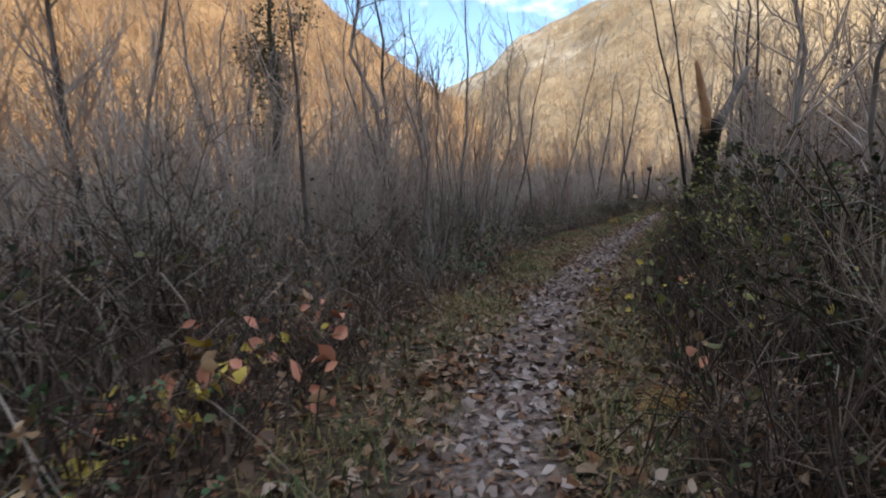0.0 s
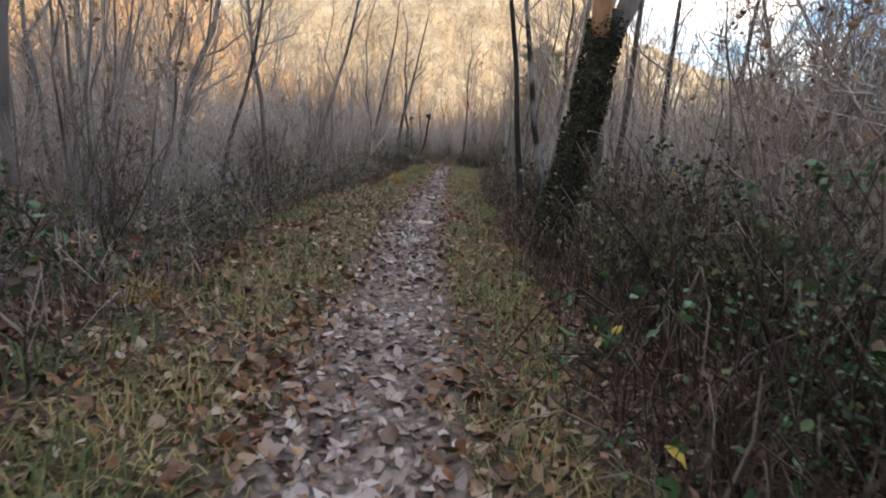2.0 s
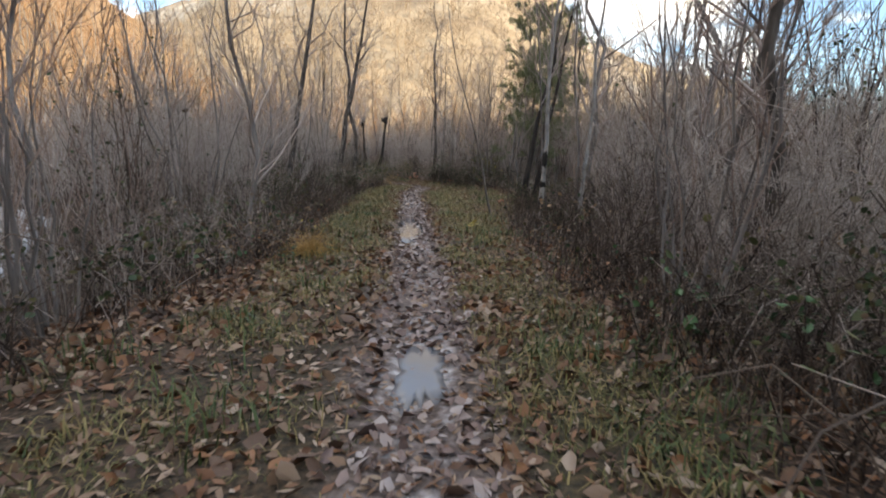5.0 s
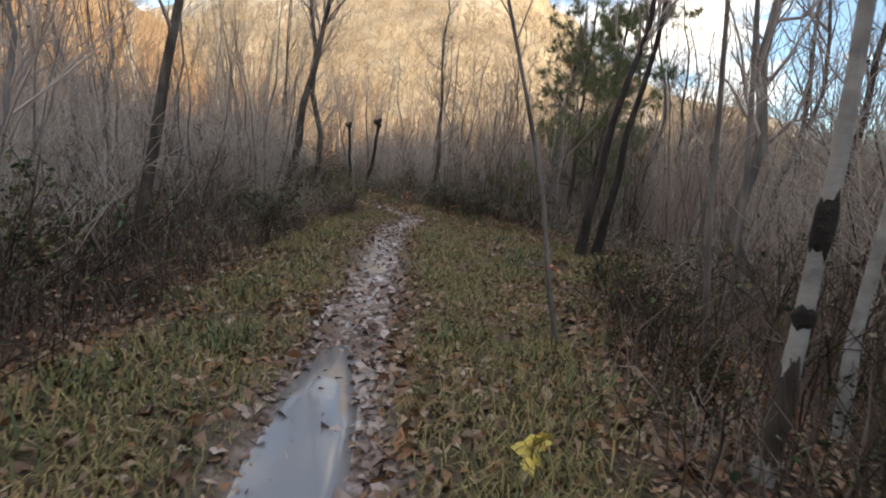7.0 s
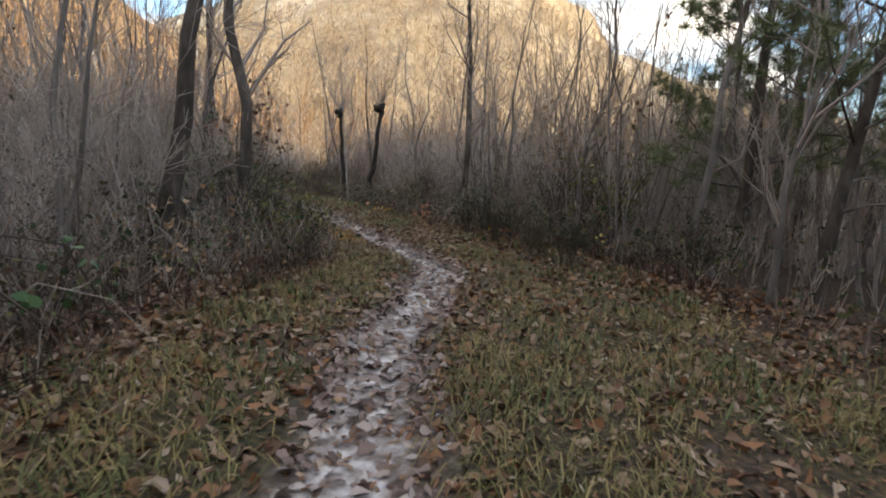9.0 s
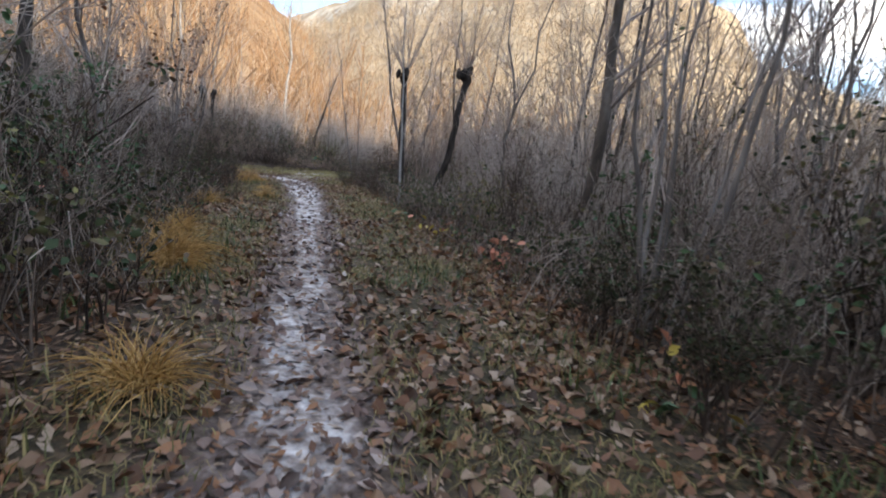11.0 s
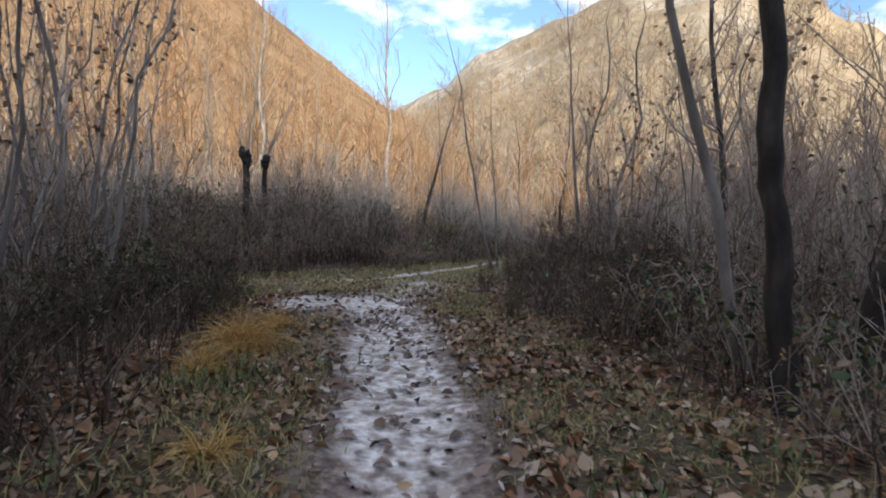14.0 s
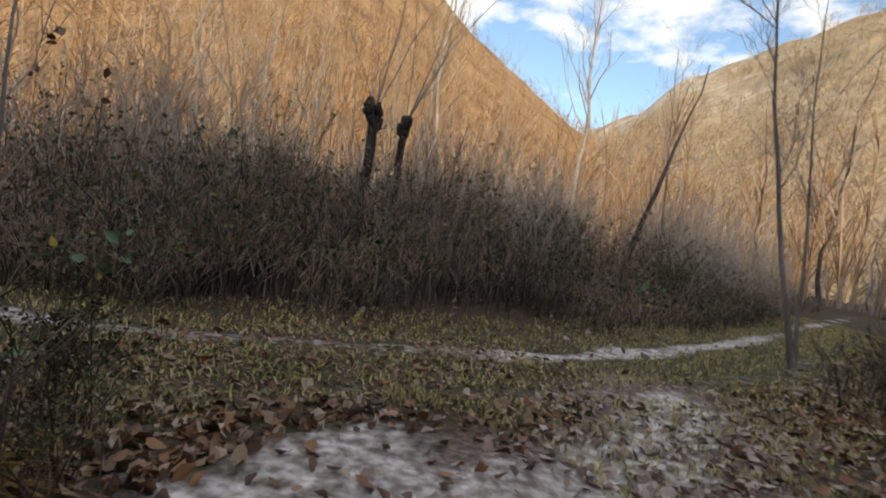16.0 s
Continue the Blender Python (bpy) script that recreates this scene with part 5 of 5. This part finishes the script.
def lumpy_trunk(rng, h, r, lean, sides=14, k=22, rough=0.16, taper=0.25, flare=0.6):
    """A thick old trunk with buttressed foot and uneven bark."""
    w = np.linspace(0, 1, k)
    a = np.arange(sides) * 2 * np.pi / sides
    wob = np.cumsum(rng.normal(0, 0.006 * h, (k, 2)), axis=0)
    lump = 1 + rough * vnoise(a[None] * 2.2 + rng.uniform(0, 50), w[:, None] * h * 4, 1.0, 3)
    rad = r * (1 - taper * w + flare * np.exp(-w * 9))[:, None] * lump
    x = lean[0] * h * w[:, None] + wob[:, :1] + rad * np.cos(a)
    y = lean[1] * h * w[:, None] + wob[:, 1:] + rad * np.sin(a)
    z = np.broadcast_to((h * w - 0.12 * (1 - w))[:, None], x.shape)
    verts = np.stack([x, y, z], -1).reshape(-1, 3)
    i = np.arange(k * sides).reshape(k, sides)
    j = np.roll(i, -1, axis=1)
    quads = np.stack([i[:-1], j[:-1], j[1:], i[1:]], -1).reshape(-1, 4)
    top = np.concatenate([verts, [verts[-sides:].mean(0) + np.array([0, 0, r * 0.25])]])
    cap = np.stack([i[-1], j[-1], np.full(sides, k * sides)], -1)
    axis = np.stack([lean[0] * h * w + wob[:, 0], lean[1] * h * w + wob[:, 1], h * w], 1)
    return top, quads, cap, axis, rad


def ivy_over(rng, axis, rad, lo, hi, count, size=0.07, side=None):
    k, sides = rad.shape
    s, a = rng.uniform(lo, hi, count) * (k - 1), rng.uniform(0, 2 * np.pi, count)
    if side is not None:
        a = side + rng.normal(0, 1.0, count)
    i = np.minimum(s.astype(int), k - 2)
    f = (s - i)[:, None]
    c = axis[i] * (1 - f) + axis[i + 1] * f
    out = np.stack([np.cos(a), np.sin(a), np.zeros(count)], 1)
    r = rad.mean(1)[i][:, None] * rng.uniform(1.0, 1.25, (count, 1)) + 0.01
    return leaves(rng, c + out * r, size, 0.1)


# old leaning willow wrapped in ivy, its forked head broken off
rng = np.random.default_rng(71)
willow = tagged(new("old_willow"), "old leaning willow trunk wrapped in ivy with broken forked top", "tree")
tv, tq, tc, axis, rad = lumpy_trunk(rng, 2.25, 0.145, (0.14, -0.07), taper=0.1, flare=0.4)
part("trunk", Heap().add(tv, tq, tc).mesh("trunk", M_BARK_WET, True), willow)
for sgn, hh, rr, smat, slab in ((-1, 1.1, 0.095, M_WOOD_RAW, "splintered stub of pale orange wood"), (1, 1.0, 0.105, M_BARK, "broken grey stub with torn bark")):
    sv, sq, sc, _, _ = lumpy_trunk(rng, hh, rr, (0.40 * sgn + 0.1, -0.1), 14, 14, 0.25, 0.55, 0.0)
    sv = sv + axis[-1] + np.array([0.035 * sgn, 0.0, -0.12])
    part("broken_stub", Heap().add(sv, sq, sc).mesh("broken_stub", smat, True), willow, slab)
part("ivy", Heap().add(*ivy_over(rng, axis, rad, 0.03, 0.97, 6500, 0.034)).mesh("ivy", M_IVY), willow, "dark green ivy leaves over the bark")
p = axis[None]
sp, sr = shoots(rng, p, np.full((1, len(axis)), 0.03), 9, 0.75, 1.0, 1.8, 0.7, 0.5, k=5, wob=0.04)
s2, r2 = shoots(rng, sp, sr, 4, 0.2, 0.9, 0.7, 0.6, 0.3, k=4)
part("crown", Heap().add(*tubes(sp, sr)).add(*tubes(s2, np.maximum(r2, 0.0025))).mesh("crown", M_TWIG), willow)
stand(willow, 4.50, 9.36)
rng = np.random.default_rng(72)

# tree smothered in ivy behind the thicket
ivy_tree = bare_tree("ivy_tree", 75, 6.2, 0.10, "tall tree with ivy climbing its trunk and head", (0.0, 0.0), bark=M_BARK_DARK, first=0.35, limbs=16, reach=0.26)
g = np.random.default_rng(76)
crown = [c for c in ivy_tree.children if c.name.startswith("crown")][0].data
co = np.empty(len(crown.vertices) * 3, dtype=np.float32)
crown.vertices.foreach_get("co", co)
co = co.reshape(-1, 3)
inner = co[(np.hypot(co[:, 0], co[:, 1]) < 0.85) & (co[:, 2] > 2.4)]
inner = inner[g.integers(0, len(inner), 5200)] + g.normal(0, 0.12, (5200, 3))
stem_z = g.uniform(0.3, 5.2, 1400)
stem_a = g.uniform(0, 2 * np.pi, 1400)
stem_r = g.uniform(0.08, 0.2, 1400)
climb = np.stack([stem_r * np.cos(stem_a), stem_r * np.sin(stem_a), stem_z], 1)
part("ivy", Heap().add(*leaves(g, np.concatenate([inner, climb]), 0.05, 0.2)).mesh("ivy", M_LEAF_DULL), ivy_tree, "dull dark ivy leaves")
stand(ivy_tree, -2.95, 9.1)

# tall pale trees on the slope beyond the junction
slope_tree = bare_tree("slope_tree", 150, 7.5, 0.06, "tall slender pale tree on the sunlit slope", bark=M_BARK_PALE, twig=M_FAR_PALE, first=0.3, limbs=16, group="pale trees on the slope")
srng = np.random.default_rng(151)
for i in range(34):
    px, py = srng.uniform(-26, 12), srng.uniform(53, 80)
    m = on_ground(px, py, srng.uniform(0, 360)) @ Matrix.Scale(srng.uniform(0.8, 1.5), 4)
    if i:
        copy_thing(slope_tree, m)
    else:
        slope_tree.matrix_basis = m

# birch with black scars
birch = bare_tree("birch_tree", 73, 6.2, 0.038, "smooth pale grey birch trunk with black bark scars", (0.03, -0.015), bark=M_BARK_PALE, first=0.42, limbs=11, wob=0.004)
brng = np.random.default_rng(73)
brng.uniform(0, 2 * np.pi)
bp = trunk_path(brng, 6.2, (0.03, -0.015), wob=0.004)[0]
bp[:, 2] -= 0.12


def at_height(path, z):
    return np.array([np.interp(z, path[:, 2], path[:, 0]), np.interp(z, path[:, 2], path[:, 1]), z])


def girdle(path, z, tall, r, seed):
    """A ragged black band round a trunk."""
    g = np.random.default_rng(seed)
    k, sides = 6, 14
    a = np.arange(sides) * 2 * np.pi / sides
    ragged = g.normal(0, min(0.25 * tall, 0.03), sides)
    verts = []
    for i in range(k):
        u = i / (k - 1)
        for j in range(sides):
            zz = z + tall * (u - 0.5) + ragged[j] * (u - 0.5) * 2
            c = at_height(path, zz)
            rr = r * (1.0 + 0.06 * math.sin(math.pi * u)) + (0.004 if 0 < i < k - 1 else -0.006)
            verts.append((c[0] + rr * math.cos(a[j]), c[1] + rr * math.sin(a[j]), zz))
    idx = np.arange(k * sides).reshape(k, sides)
    nx = np.roll(idx, -1, axis=1)
    return np.array(verts), np.stack([idx[:-1], nx[:-1], nx[1:], idx[1:]], -1).reshape(-1, 4)


for z, tall, r in ((1.0, 0.16, 0.033), (0.66, 0.07, 0.035)):
    part("bark_scar", Heap().add(*girdle(bp, z, tall, r, int(z * 100))).mesh("bark_scar", M_BARK_BLACK, True), birch, "rough black scar round the trunk")
part("trunk_foot", Heap().add(*girdle(bp, 0.25, 0.45, 0.040, 5)).mesh("trunk_foot", M_BARK_DARK, True), birch, "dark furrowed bark at the foot")
stand(birch, 9.15, 18.0)


def blob(c, r, shift, rows=7, cols=10):
    """A knobbly lump of wood."""
    u, v = np.meshgrid(np.linspace(0.12, math.pi - 0.12, rows), np.arange(cols) * 2 * math.pi / cols, indexing="ij")
    rr = r * (1 + 0.45 * vnoise(u * 2 + shift, v + shift, 0.7, 2))
    verts = np.stack([c[0] + rr * np.sin(u) * np.cos(v), c[1] + rr * np.sin(u) * np.sin(v), c[2] + 1.7 * rr * np.cos(u)], -1)
    i = np.arange(rows * cols).reshape(rows, cols)
    j = np.roll(i, -1, axis=1)
    return verts.reshape(-1, 3), np.stack([i[:-1], i[1:], j[1:], j[:-1]], -1).reshape(-1, 4), np.stack([np.repeat(i[0, 0], cols - 2), i[0, 1:-1], i[0, 2:]], -1), np.stack([np.repeat(i[-1, 0], cols - 2), i[-1, 2:], i[-1, 1:-1]], -1)


# pollards: a dark trunk, a knobbly head and a brush of rods
def pollard(name, seed, h, r, lean, head, rods, rod_len, label, x, y, group):
    g = np.random.default_rng(seed)
    root = tagged(new(name), label, "tree", group)
    tv, tq, tc, axis, rad = lumpy_trunk(g, h, r, lean, 12, 20, 0.2, 0.25, 0.35)
    part("trunk", Heap().add(tv, tq, tc).mesh("trunk", M_BARK_WET, True), root)
    for q in range(7):
        off = np.array([g.normal(0, head * 0.35), g.normal(0, head * 0.35), g.uniform(-head * 0.9, head * 0.5)])
        part("knob", Heap().add(*blob(axis[-1] + off, head * g.uniform(0.25, 0.45), g.uniform(0, 90))).mesh("knob", M_BARK_WET, True), root, "dark knob of the pollard head")
    if rods:
        n = rods
        w = np.linspace(0, 1, 6)
        d = unit(np.column_stack([g.normal(0, 0.42, n), g.normal(0, 0.42, n), np.ones(n)]))
        ln = rod_len * g.uniform(0.5, 1.1, n)
        rp = (axis[-1] + np.array([0, 0, 0.02]))[None, None] + d[:, None] * (ln[:, None] * w)[..., None]
        rp[:, 1:] += np.cumsum(g.normal(0, 0.05, (n, 5, 3)), axis=1)
        rr = 0.011 * g.uniform(0.6, 1.3, n)[:, None] * (1 - 0.8 * w)
        t2, q2 = shoots(g, rp, rr, 3, 0.3, 0.95, 0.6, 0.5, 0.3, k=3)
        part("crown", Heap().add(*tubes(rp, rr)).add(*tubes(t2, np.maximum(q2, 0.002))).mesh("crown", M_TWIG), root)
    return stand(root, x, y)


pollard("pollard_tree", 81, 2.45, 0.062, (-0.10, 0.0), 0.15, 18, 2.2, "dark slim pollarded trunk with thin upright rods", 13.9, 36.95, "pair of pollards by the path")
pollard("pollard_tree", 82, 2.75, 0.078, (0.17, 0.0), 0.20, 20, 2.2, "dark leaning pollarded trunk with a thick knobbly head", 14.65, 37.4, "pair of pollards by the path")
pollard("pollard_stump", 83, 2.02, 0.075, (-0.02, 0.0), 0.17, 5, 2.6, "short black pollard stump in the dark thicket", 8.92, 44.95, "pair of pollard stumps over the crossing")
pollard("pollard_stump", 84, 2.0, 0.06, (0.02, 0.0), 0.13, 5, 2.6, "slimmer black pollard stump in the dark thicket", 9.2, 45.4, "pair of pollard stumps over the crossing")


# pine
def pine(seed, h, r, lean, label, x, y):
    g = np.random.default_rng(seed)
    root = tagged(new("pine_tree"), label, "tree", "pines by the glade")
    p = trunk_path(g, h, lean, 10, 0.005)
    p[0, :, 2] -= 0.1
    rr = (r * (1 - 0.8 * np.linspace(0, 1, 10)))[None]
    part("trunk", Heap().add(*tubes(p, rr, 8)).mesh("trunk", M_BARK_DARK, True), root)
    b1, q1 = shoots(g, p, rr, 44, 0.14, 0.97, h * 0.36, 1.25, 0.08, k=5, wob=0.03, thin=0.35)
    b2, q2 = shoots(g, b1, q1, 5, 0.35, 1.0, h * 0.12, 0.8, 0.15, k=3, wob=0.05)
    part("limb_frame", Heap().add(*tubes(b1, np.maximum(q1, 0.005))).add(*tubes(b2, np.maximum(q2, 0.003))).mesh("limb_frame", M_BARK), root)
    tips = np.concatenate([b2[:, 2], b2[:, 1], b1[:, -1]])
    n = 76
    c = np.repeat(tips, n, axis=0)
    d = unit(g.normal(size=c.shape) + np.array([0, 0, 0.35]))
    ln = 0.15 * g.uniform(0.6, 1.2, (len(c), 1))
    sd = unit(np.cross(d, g.normal(size=c.shape))) * 0.0035
    verts = np.stack([c - sd, c + sd, c + d * ln], 1).reshape(-1, 3)
    part("crown", Heap().add(verts, np.arange(len(verts)).reshape(-1, 3)).mesh("crown", M_NEEDLE), root, "tufts of dull green pine needles")
    return stand(root, x, y)


pine(91, 5.2, 0.06, (0.10, -0.05), "young pine with open dull green crown by the glade", 14.4, 24.55)
pine(92, 5.6, 0.06, (0.05, 0.0), "young pine half hidden behind bare trees", 15.3, 25.9)
pine(93, 4.6, 0.05, (0.0, 0.0), "small pine behind leafless saplings", 16.2, 26.4)


# dry grass tussocks
def tussock(seed, x, y, size, count, label):
    g = np.random.default_rng(seed)
    k = 5
    yaw = g.uniform(0, 2 * np.pi, count)
    ln = size * g.uniform(0.5, 1.15, count)
    b = g.uniform(0.3, 1.25, count)
    w = np.linspace(0, 1, k)
    p = np.zeros((count, k, 3))
    p[..., 0] = g.normal(0, size * 0.10, count)[:, None] + (np.cos(yaw) * ln * b)[:, None] * w ** 1.5
    p[..., 1] = g.normal(0, size * 0.10, count)[:, None] + (np.sin(yaw) * ln * b)[:, None] * w ** 1.5
    p[..., 2] = ln[:, None] * (w * (1.05 - 0.3 * b[:, None]) - 0.75 * b[:, None] * w ** 2.4) - 0.02
    r = 0.0032 * (1.15 - w)[None] * g.uniform(0.7, 1.3, (count, 1))
    root = tagged(new("grass_tussock"), label, "grass", "dry grass tussocks")
    part("dry_tuft", Heap().add(*tubes(p, r)).mesh("dry_tuft", M_STRAW), root)
    return stand(root, x, y)


for i, (x, y, size, count) in enumerate([(11.4, 28.6, 0.36, 260), (11.12, 30.35, 0.5, 460), (10.95, 38.15, 0.44, 480), (11.45, 35.3, 0.32, 220), (10.9, 37.6, 0.3, 200), (10.98, 38.95, 0.3, 180), (10.95, 31.5, 0.4, 240), (10.75, 33.95, 0.34, 160), (11.12, 30.75, 0.34, 160), (11.36, 36.5, 0.26, 120), (10.85, 34.0, 0.3, 140), (5.75, 17.2, 0.42, 300),
                                         (11.65, 46.6, 0.42, 200), (1.02, 2.2, 0.26, 160), (10.2, 39.9, 0.32, 160), (10.6, 31.9, 0.34, 180), (1.2, 8.4, 0.3, 120)]):
    tussock(300 + i, x, y, size, count, "arching straw-coloured tussock of dry grass")


# leafy sprigs that stand out of the brambles
def sprig(seed, x, y, z, n, mats, size, spread, label):
    g = np.random.default_rng(seed)
    root = tagged(new("leafy_sprig"), label, "plant", "leafy sprigs among the brambles")
    base = float(height(np.array([x]), np.array([y]))[0])
    top = max(z - base, 0.12)
    k = 6
    w = np.linspace(0, 1, k)
    stems = 3
    p = np.zeros((stems, k, 3))
    for s in range(stems):
        a = g.uniform(0, 2 * np.pi)
        p[s, :, 0] = spread * math.cos(a) * w ** 1.6
        p[s, :, 1] = spread * math.sin(a) * w ** 1.6
        p[s, :, 2] = top * g.uniform(0.85, 1.25) * (w - 0.12 * w ** 3) - 0.03
    part("stem", Heap().add(*tubes(p, np.broadcast_to(0.004 * (1.1 - 0.7 * w), (stems, k)))).mesh("stem", M_STEM), root)
    shapes = []
    for m in mats:
        lv, lq = leaves(g, np.zeros((1, 3)), size, 0.75, 0.5)
        shapes.append(Heap().add(lv, lq).mesh("leaf", m))
    for i in range(n):
        s, j = int(g.integers(stems)), int(g.integers(2, k))
        ob = part("leaf", shapes[int(g.integers(len(shapes)))], root)
        q = p[s, j] + g.normal(0, spread * 0.22, 3) * np.array([1, 1, 0.6])
        ob.matrix_basis = pose(*q, g.uniform(-70, 70), g.uniform(-70, 70), g.uniform(0, 360)) @ Matrix.Scale(g.uniform(0.7, 1.3), 4)
    root.location = (x, y, base)
    return root


Y, P, T, G = M_LEAF_YELLOW, M_LEAF_RED, M_LEAF_TAN, M_LEAF_GREEN
SPRIGS = [
    (-1.02, 1.82, 0.44, 30, (Y, Y, T, P, Y), 0.092, 0.26, "yellow and orange leaves on a tall bramble shoot"),
    (-0.52, 1.98, 0.50, 12, (P, P, T), 0.085, 0.12, "clear pink leaves on an upright bramble shoot"),
    (-1.33, 1.62, 0.10, 22, (Y, Y, G), 0.08, 0.22, "bright yellow leaves at the foot of brambles"),
    (1.15, 2.25, 0.42, 6, (T, T, P), 0.07, 0.14, "tan withered leaves at the thicket's edge"),
    (5.61, 8.61, 1.29, 46, (Y, Y, G), 0.055, 0.5, "last yellow leaves on a tall thin shrub"),
    (13.66, 30.97, 0.12, 9, (P, P, T), 0.08, 0.14, "orange-red leaves low in the thicket"),
    (13.9, 26.69, 0.51, 9, (Y, Y, G), 0.065, 0.16, "yellow leaves on a thin bramble shoot"),
    (-1.2, 2.75, 0.28, 34, (Y, Y, T, P, P), 0.09, 0.36, "yellow and orange leaves on thin bramble shoots"),
    (-0.72, 3.35, 0.34, 14, (P, P, T), 0.09, 0.18, "pink-red leaves on a bramble shoot"),
    (-1.4, 1.95, 0.12, 22, (Y, Y, P, G), 0.085, 0.30, "yellow leaves low among dark brambles"),
    (2.0, 3.7, 0.34, 8, (T, T, P), 0.065, 0.2, "tan and green leaves on a bramble shoot"),
    (3.00, 5.40, 0.26, 8, (P, T, Y), 0.10, 0.22, "orange and tan leaves on bare bramble shoots"),
    (2.75, 6.20, 0.18, 8, (Y, T, G), 0.09, 0.25, "dull yellow leaves at the verge"),
    (0.80, 8.80, 0.24, 9, (P, P, T), 0.10, 0.35, "red leaves on low bramble shoots"),
    (3.26, 7.00, 0.26, 10, (Y, T, G), 0.09, 0.26, "pale yellow leaves in the dark thicket"),
    (5.15, 11.05, 0.50, 9, (T, T), 0.07, 0.16, "large tan withered leaves on a thin twig"),
    (13.75, 28.60, 0.22, 12, (Y, P, G), 0.09, 0.30, "yellow and red leaves on bramble shoots"),
    (13.40, 28.45, 0.08, 12, (G, G, Y), 0.09, 0.26, "green leaves low at the verge"),
    (13.65, 32.80, 0.15, 20, (Y, Y, G, P), 0.09, 0.42, "yellow-green leaves on low bramble shoots"),
    (13.85, 31.20, 0.18, 10, (P, T, G), 0.10, 0.28, "red and tan leaves on bramble shoots"),
    (13.97, 26.98, 0.57, 8, (Y, G), 0.09, 0.15, "yellow leaves hanging in the thicket"),
    (14.55, 27.00, 0.95, 16, (G, Y, G), 0.09, 0.4, "green and yellow leaves in tall shrub stems"),
    (10.35, 30.30, 0.66, 14, (G, P, G), 0.09, 0.32, "green and pink leaves on a tall bramble"),
    (6.30, 18.70, 0.24, 10, (Y, T), 0.09, 0.26, "yellowed leaves on brambles by the verge"),
    (11.00, 21.40, 0.08, 6, (P, P), 0.09, 0.15, "small red leaves in glade grass"),
    (8.25, 41.80, 0.50, 18, (Y, G, G), 0.09, 0.4, "yellow-green leaves at the junction's hedge"),
    (9.30, 40.55, 0.16, 18, (G, G, Y), 0.10, 0.35, "dark green bramble leaves beside the junction"),
    (0.32, 6.25, 0.26, 60, (G, G, G), 0.07, 0.34, "bright green nettle-like clump at the path's verge"),
    (0.12, 6.6, 0.32, 50, (G, G, G), 0.07, 0.34, "dark green nettle-like clump below brambles"),
    (0.45, 6.65, 0.12, 34, (G, G, G), 0.08, 0.32, "bright green nettle-like leaves at the verge"),
    (3.90, 6.20, 0.75, 26, (G, G, T), 0.08, 0.45, "grey-green bramble leaves in the thicket"),
    (8.28, 18.34, 0.04, 6, (Y, Y), 0.08, 0.12, "small yellow leaves in verge grass"),
    (12.60, 47.2, 0.6, 22, (G, Y, G), 0.10, 0.35, "yellow-green bush over the crossing track"),
    (2.05, 4.0, 0.5, 22, (Y, G, T), 0.045, 0.4, "small yellow-green leaves on arching bramble"),
    (1.55, 2.7, 0.35, 20, (Y, G, T), 0.05, 0.35, "small green and yellow leaves on arching bramble"),
    (13.35, 34.4, 0.10, 14, (G, G, T), 0.09, 0.3, "low green leaves among fallen leaves"),
    (13.55, 30.7, 0.32, 14, (P, P, T), 0.085, 0.14, "orange-red leaves on a thin bramble shoot"),
    (1.25, 2.72, 0.55, 46, (M_LEAF_FADED, M_LEAF_FADED, Y), 0.042, 0.42, "arching shoot with many small yellow-green leaves"),
    (1.58, 2.6, 0.75, 50, (M_LEAF_FADED, M_LEAF_FADED, Y), 0.042, 0.5, "tall arching shoot with small faded leaves"),
    (1.72, 3.3, 0.85, 46, (M_LEAF_FADED, M_LEAF_FADED, T), 0.045, 0.5, "bramble shoot with small olive leaves"),
    (2.2, 4.4, 0.8, 46, (M_LEAF_FADED, G, T), 0.048, 0.5, "bramble shoot with grey-green leaves"),
    (-0.98, 2.35, 0.42, 16, (P, P, T), 0.085, 0.16, "large pink-red leaves on an upright shoot"),
    (9.1, 40.0, 0.4, 16, (Y, T, P), 0.08, 0.4, "autumn-coloured leaves in the hedge"),
]
for i, row in enumerate(SPRIGS):
    sprig(400 + i, *row)

# fallen leaves that lie singly on the path
rng = np.random.default_rng(77)
singles = [Heap().add(*leaves(rng, np.zeros((1, 3)), 0.075, 0.97, 0.6)).mesh("leaf", m) for m in (M_LITTER, M_LITTER, M_LITTER, M_LEAF_TAN, M_LEAF_TAN, M_LITTER)]
for i in range(300):
    y = rng.uniform(0.8, 42)
    x = float(np.interp(y, TRACK[:, 1], TRACK[:, 0])) + rng.normal(0, 0.5)
    leaf = part("leaf", singles[i % len(singles)], ground)
    leaf.matrix_basis = pose(x, y, float(height(np.array([x]), np.array([y]))[0]) + 0.022, rng.uniform(-14, 14), rng.uniform(-14, 14), rng.uniform(0, 360)) @ Matrix.Scale(rng.uniform(0.7, 1.3), 4)
